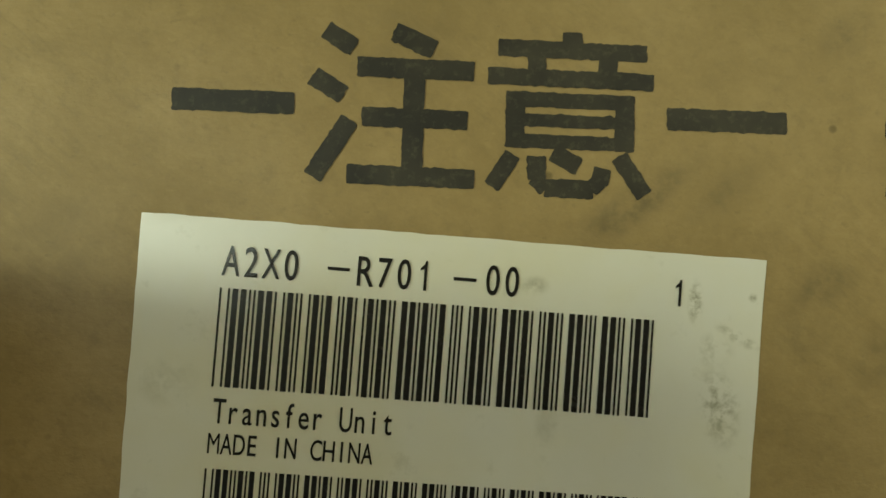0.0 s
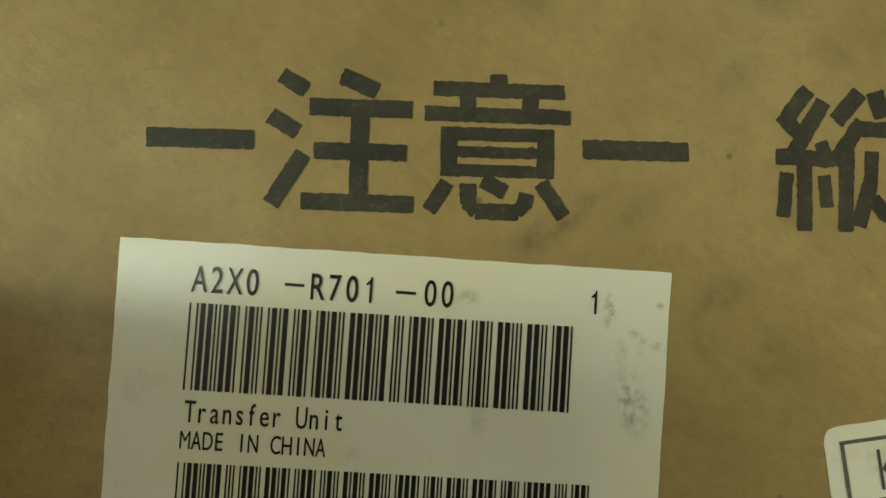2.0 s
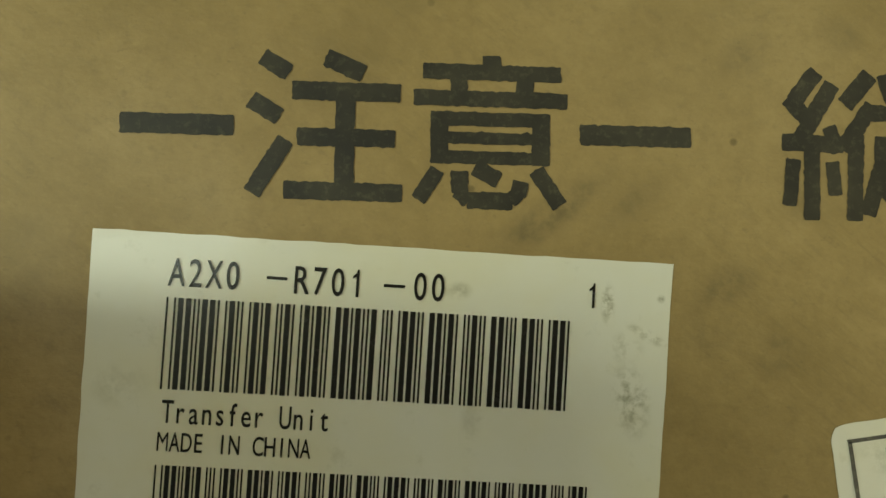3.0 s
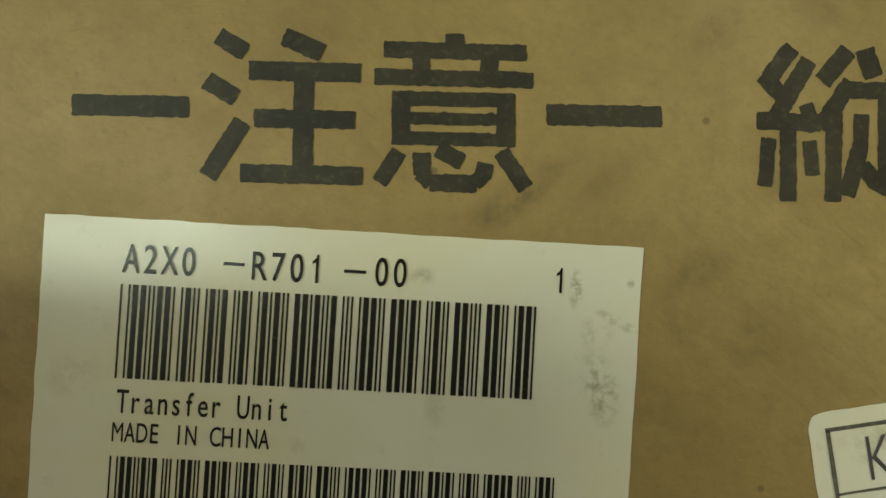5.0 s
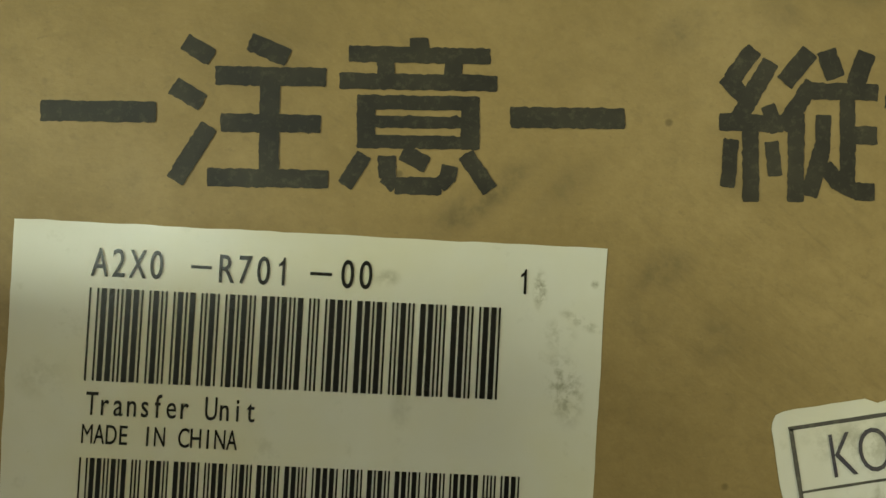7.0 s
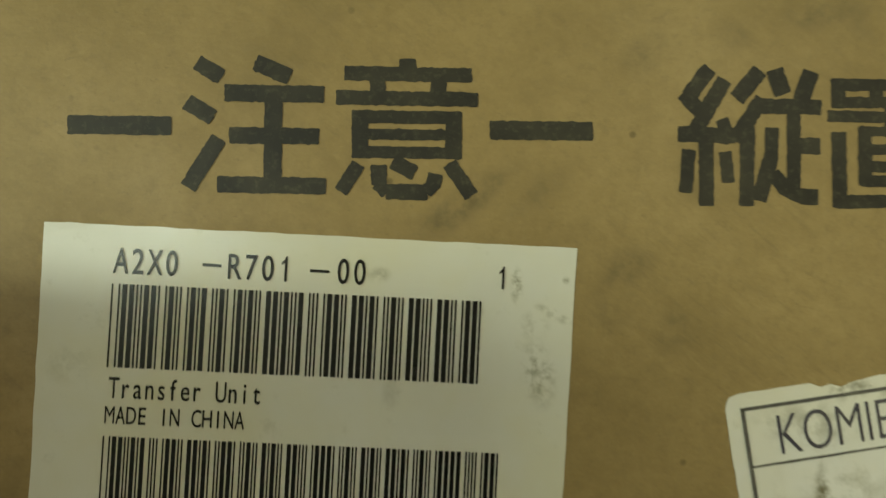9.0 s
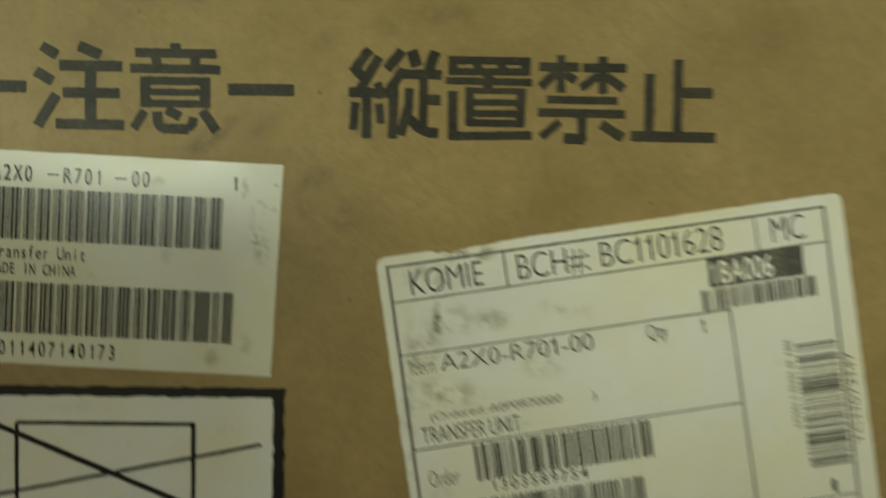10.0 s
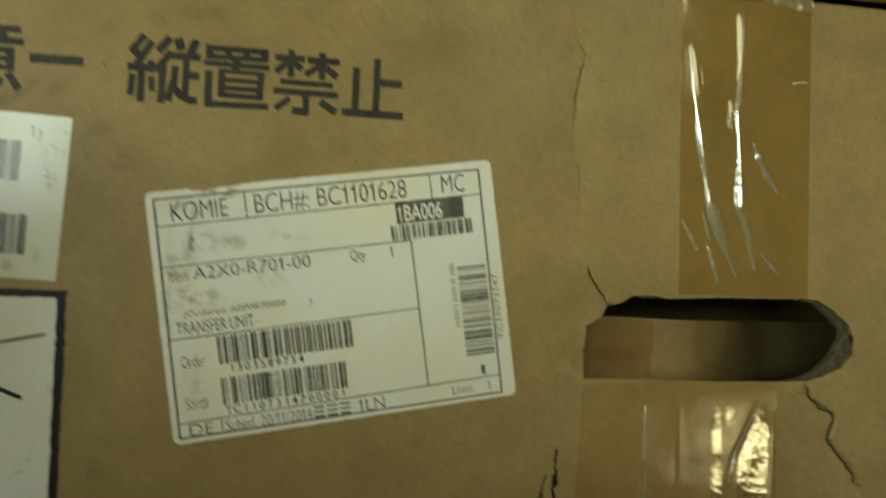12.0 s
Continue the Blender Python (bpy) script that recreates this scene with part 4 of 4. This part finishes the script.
cell_text(L2, "1303589754", 19.4, -60.05, 2.46, 2.5, ink_thermal, ship, squeeze=1.0)
line_text(L2, "Sort#", 5.1, -70.4, 7.0, 4.0, ink_faint, ship)
close_code(L2, "B 52 35 17 99 10 73 14 70 0 1 78 X", 16.7, -61.6, 40.1, 8.7, ink_bars, ship)
cell_text(L2, "TC1107314700001", 16.9, -73.3, 2.63, 2.5, ink_thermal, ship, squeeze=1.0)
line_text(L2, "DE", 5.4, -78.8, 7.4, 3.8, ink_thermal, ship)
line_text(L2, "Sched. 20/11/2014", 16.8, -79.0, 27.4, 3.8, ink_thermal, ship)
# the carrier's name as plain blocks
ink("printed_block", L2, [bar_poly(x, z, x + 3.3, z, 0.62, 66 + n) for x in (45.0, 49.3, 53.6) for n, z in enumerate((-75.3, -76.9, -78.5))], ink_thermal, ship)
line_text(L2, "1LN", 59.6, -78.75, 8.7, 3.9, ink_thermal, ship)
line_text(L2, "Lines:", 91.6, -77.85, 7.2, 3.2, ink_thermal, ship)
line_text(L2, "1", 103.9, -77.9, 0.8, 3.1, ink_thermal, ship)
close_code(L2, "B 52 35 99 11 7 31 47 87 X", 97.8, -35.2, 30.4, 9.8, ink_thermal, ship, up=True)
line_text(L2, "TC11073147", 111.3, -61.3, 22.4, 1.9, ink_thermal, ship, 0.33, up=True)
words, z = [], -55.4
for count in (6, 1, 5, 2, 4):
    for k in range(count):
        n = 0.62 + 0.35 * rng.random()
        words.append(ragged([(95.0 + 0.5 * rng.random(), z), (96.8, z), (96.8, z + n), (95.0, z + n)], 0.6, 0.10, 67 + len(words)))
        z += n + 0.26
    z += 0.8
ink("unreadable_text", L2, words, pencil, ship)
ink("unreadable_text", L2, [ragged([(102.3, -72.5), (103.6, -72.5), (103.6, -69.3), (102.3, -69.3)], 0.7, 0.12, 68)], ink_thermal, ship)


# ---- parcel tape ----
def ridges(p, lines):
    h = np.zeros(len(p))
    for line, w, up in lines:
        far, _, along = near_line(line, p)
        h += up * np.exp(-((far / w) ** 2)) * smooth01(along / 0.12) * smooth01((1 - along) / 0.12)
    return h


def upper_tape(p):
    h = face_rise(np.stack([p[:, 0], np.minimum(p[:, 1], 55)], 1)) + 0.28
    h += 0.35 * ridges(p, [([(287.5, 40), (290, 20), (293.5, 2), (299, -26), (305, -48)], 0.8, 0.7), ([(290.2, 36), (293, 16), (297, -8), (303.5, -40)], 0.9, 0.6), ([(305.5, 57), (307, 20), (305.6, -4), (306.8, -24), (309, -44)], 0.8, 0.8),
                    ([(303.2, 20), (303.6, -2), (306, -22)], 0.7, 0.5), ([(312, 2), (315, -8), (321, -18)], 0.6, 0.5), ([(327, 22), (333, 26)], 0.5, 0.3), ([(286, -30), (289, -44)], 0.8, 0.35), ([(294, -34), (295.5, -48)], 0.6, 0.35),
                    ([(318, 56), (326, 52), (333, 47)], 0.6, 0.5), ([(283, 54), (292, 56.5), (300, 55)], 0.6, 0.5)])
    h += 0.05 * bumpy(p, 16, 2) + 0.012 * bumpy(p, 4, 7)
    edge = np.clip((p[:, 1] - 54) / 8, 0, 1)
    return h + 0.45 * edge * np.abs(bumpy(p, 3.2, 21)) + 0.3 * np.sin(edge * np.pi) - 3.2 * edge**2.5


def lower_tape(p):
    h = face_rise(p) + 0.36
    deep = smooth01((-88 - p[:, 1]) / 7)
    x = p[:, 0] + (p[:, 1] + 100) * 0.06
    loose = np.exp(-(((x - 302.6) / 2.0) ** 4)) + np.exp(-(((x - 316.0) / 5.5) ** 4)) * smooth01((-92 - p[:, 1] - (x - 316) * 0.6) / 6)
    h += ridges(p, [([(319.1, -89), (309.7, -108), (306, -122)], 0.8, 0.35), ([(326.0, -90), (325.4, -138)], 0.6, 0.25), ([(288, -88), (287.5, -138)], 0.5, 0.12)])
    return h + deep * loose * 0.02 * bumpy(p, 4, 33) + 0.015 * bumpy(p * (1, 0.3), 6, 36)


def end_tape(p):
    """The strip behind the face that closes one end of the hand hole, a little slack."""
    return -1.36 - 1.6 * np.exp(-((p[:, 0] - 300) / 55.0) ** 4) * smooth01((-70 - p[:, 1]) / 8) + 0.10 * bumpy(p, 9, 71)


strip = root("parcel_tape", 0.309, 0, Z0 - 0.05, "wrinkled glossy clear-brown parcel tape running over the top edge", "tape", "parcel tape")
part("film", *sheet(ragged([(285.3, -51.8), (281.9, 57.5), (333.1, 57.5), (336.2, -51.6)], 1.5, 0.05, 71), 1.0, upper_tape, 0.02), film_tape, strip, smooth=True)


def wrinkle(line, wide, up, rise, parent, seed=0, swell=1.0):
    """A raised fold of film along a line, tapering to both ends."""
    line = ragged(line, 1.2, 0.05, seed, closed=False)
    tang = np.gradient(line, axis=0)
    tang /= np.linalg.norm(tang, axis=1)[:, None] + 1e-9
    nrm = np.stack([-tang[:, 1], tang[:, 0]], 1)
    k = np.linspace(0, 1, len(line))
    size = np.sin(np.pi * k**swell) ** 0.35 * (0.35 + 0.65 * k if swell > 1 else 1.0) * (0.75 + 0.35 * np.sin(k * 19 + seed)) * smooth01(k / 0.06 + 0.05) * smooth01((1 - k) / 0.06 + 0.05)
    verts, faces = [], []
    across = (-0.5, -0.28, -0.1, 0.02, 0.12, 0.3, 0.5)
    lift = (0.0, 0.22, 0.62, 1.0, 0.66, 0.36, 0.0)
    for n, off in enumerate(across):
        p = line + nrm * (off * wide * size)[:, None]
        h = rise(line) + 0.08 + lift[n] * up * size
        verts += [(x * MM, -y * MM, Z0 + z * MM) for (x, z), y in zip(p, h)]
    m = len(line)
    for n in range(len(across) - 1):
        faces += [[n * m + i, n * m + i + 1, (n + 1) * m + i + 1, (n + 1) * m + i] for i in range(m - 1)]
    return part("wrinkle", verts, faces, film_fold, parent, "whitish raised wrinkle", True)


for k, (line, wide, up) in enumerate((
        ([(285.4, 40), (289.0, 15.5), (291.9, -0.6), (295.1, -16.7), (301.3, -32.7), (308, -47)], 6.0, 1.7), ([(306.1, 56), (307, 37), (305.0, 14.6), (306.6, -3.8), (307.2, -20.2), (310.7, -30), (315, -44)], 4.8, 1.6),
        ([(311.8, 4.5), (316.3, -5.2), (322.5, -14)], 3.8, 1.4), ([(326, 26.3), (333, 27.7)], 1.2, 0.3), ([(285.0, -24.5), (291.6, -36)], 2.2, 0.4), ([(295.6, -34), (300.4, -48)], 2.4, 0.6),
        ([(316.5, -36), (325, -45)], 2.0, 0.4), ([(293.0, -22), (296.8, -33)], 1.8, 0.5), ([(309.5, -22), (313, -33)], 1.5, 0.5))):
    wrinkle(line, wide, up, upper_tape, strip, k, 1.7 if k < 2 else 1.0)
part("folded_end", *sheet(ragged([(281.6, 54.5), (281.3, 63.4), (288, 63.6), (295, 62.0), (304, 61.2), (318, 60.0), (333.6, 58.4), (333.4, 52.5), (318, 55.4), (300, 56.0)], 1.2, 0.25, 77), 0.8,
                          lambda p: upper_tape(np.minimum(p, (400, 56))) * 0.3 + 0.55 + 0.5 * bumpy(p, 4.5, 51) + 0.28 * bumpy(p * (0.6, 1), 2.0, 52) - 1.4 * np.clip((p[:, 1] - 58) / 5, 0, 1) ** 2, 0.04), film_end, strip, "crumpled milky end of the tape", True)
strip = root("parcel_tape", 0.30, 0, Z0 - 0.14, "crinkled shiny clear parcel tape below the hand hole", "tape", "parcel tape")
part("film", *sheet(ragged([(273.6, -139), (273.8, -82.6), (326.0, -82.8), (325.8, -139)], 1.2, 0.05, 72), 0.6, lower_tape, 0.05), film_dull, strip, smooth=True)


def crinkled(p):
    return lower_tape(p) + 0.14 + 0.036 * bumpy(p * (0.8, 1.1), 2.0, 33) + 0.018 * bumpy(p * (0.9, 1.2), 0.95, 35) + 0.07 * bumpy(p * (1, 0.6), 6, 37)


for k, outline in enumerate(([(300.6, -138), (300.8, -112), (300.2, -95), (302.0, -91), (303.6, -94), (304.4, -112), (305.6, -138)], [(310.2, -138), (310.6, -112), (313.5, -100), (317.5, -92), (322.4, -90.5), (322.6, -112), (321.6, -138)],
                             [(305.8, -98), (306.2, -92), (309.0, -92.5), (308.2, -99)])):
    part("blister", *sheet(ragged(outline, 1.0, 0.25, 91 + k), 0.32, crinkled, 0.03), film_blister, strip, "glossy crinkled blister in the tape", True)
wrinkle([(274.6, -90), (274.5, -100), (274.9, -118), (274.6, -138)], 1.3, 0.35, lower_tape, strip, 31)
wrinkle([(320, -88.5), (314.5, -99), (309.7, -108), (306, -122)], 1.3, 0.5, lower_tape, strip, 32)
strip = root("parcel_tape", 0.262, 0, Z0 - 0.09, "slack brownish clear parcel tape over one end of the hand hole", "tape", "parcel tape")
part("film", *sheet(ragged([(246.5, -85), (247.2, -61.6), (262, -61.0), (276.8, -61.4), (277.1, -84)], 1.4, 0.06, 73), 1.2, end_tape, 0.05), film_slack, strip, smooth=True)
part("stuck_strip", *sheet(ragged([(249.2, -139), (250.6, -84.5), (273.4, -83.2), (273.3, -139)], 1.6, 0.12, 74), 1.5, lambda p: face_rise(p) + 0.22 + 0.02 * bumpy(p, 7, 75), 0.05), film_brown, strip, "brownish tape stuck down on the board", True)

# ---- unseen lower cartons on the bench, added to block light ----
def shade_carton(x0, x1, y0, y1, top, label):
    box = root("cardboard_box", (x0 + x1) / 2, (y0 + y1) / 2, BENCH, label, "box")
    part("front_panel", *box_shape(x0, y0, BENCH, x1, y0 + T, top, 0.0012), cardboard_plain, box)
    part("back_panel", *box_shape(x0, y1 - T, BENCH, x1, y1, top, 0.0012), cardboard_plain, box)
    part("side_panel", *box_shape(x0, y0 + T, BENCH, x0 + T, y1 - T, top), cardboard_plain, box)
    part("side_panel", *box_shape(x1 - T, y0 + T, BENCH, x1, y1 - T, top), cardboard_plain, box)
    part("top_panel", *box_shape(x0 + T, y0 + T, top - 0.006, x1 - T, y1 - T, top - 0.001), cardboard_plain, box)
    return box


# Blocker for the shade at the lower left of the face.
shade_carton(-0.300, -0.042, -0.098, 0.30, Z0 - 0.0055, "unseen plain brown box added to shade the labelled one's lower left")
# Blocker that dims the face towards its bottom.
shade_carton(-0.530, -0.270, -0.510, -0.170, 0.934, "unseen low plain brown box added to dim the lower face")

# ---- carton stacked on top ----
upper = root("cardboard_box", 0.31, 0.004, Z0 + 0.0632, "brown taped cardboard box stacked on the other one", "box")
UZ = 63.2
uz = Z0 + UZ * MM


def upper_rise(p):
    return -3.0 + 0.5 * bumpy(p, 40, 14) - 2.0 * np.clip((UZ + 3 - p[:, 1]) / 3, 0, 1) ** 2


part("front_panel", *sheet(ragged([(LEFT + 6, UZ), (LEFT + 6, UZ + 250), (RIGHT - 4, UZ + 250), (RIGHT - 4, UZ)], 6, 0.15, 81), 6, upper_rise, 4.0), cardboard_plain, upper, "", True)
part("side_panel", *box_shape(xl + 0.006, 0.0085, uz, xl + 0.011, yd, uz + 0.25), cardboard_plain, upper)
part("side_panel", *box_shape(xr - 0.009, 0.0085, uz, xr - 0.004, yd, uz + 0.25), cardboard_plain, upper)
part("back_panel", *box_shape(xl + 0.011, yd - T, uz, xr - 0.009, yd, uz + 0.25), cardboard_plain, upper)
part("base_panel", *box_shape(xl + 0.011, 0.035, uz - 0.0012, xr - 0.009, yd - T, uz + 0.004), cardboard_plain, upper)
part("top_panel", *box_shape(xl + 0.006, 0.0035, uz + 0.2502, xr - 0.004, yd, uz + 0.255), cardboard_plain, upper)
strip = root("parcel_tape", 0.32, 0.004, uz, "shiny wrinkled parcel tape on the upper box", "tape", "parcel tape")
part("film", *sheet(ragged([(262, UZ + 1.5), (262, UZ + 80), (362, UZ + 80), (362, UZ + 1.5)], 2, 0.1, 82), 1.6, lambda p: upper_rise(p) + 0.35 + 0.35 * bumpy(p, 5, 40) + 0.25 * bumpy(p, 2.4, 41), 0.05), film_milky, strip, smooth=True)
for k, line in enumerate(([(268, UZ + 6), (290, UZ + 12), (318, UZ + 7)], [(300, UZ + 22), (330, UZ + 14), (358, UZ + 18)])):
    wrinkle(line, 2.4, 0.7, lambda p: upper_rise(p) + 0.9, strip, 41 + k)
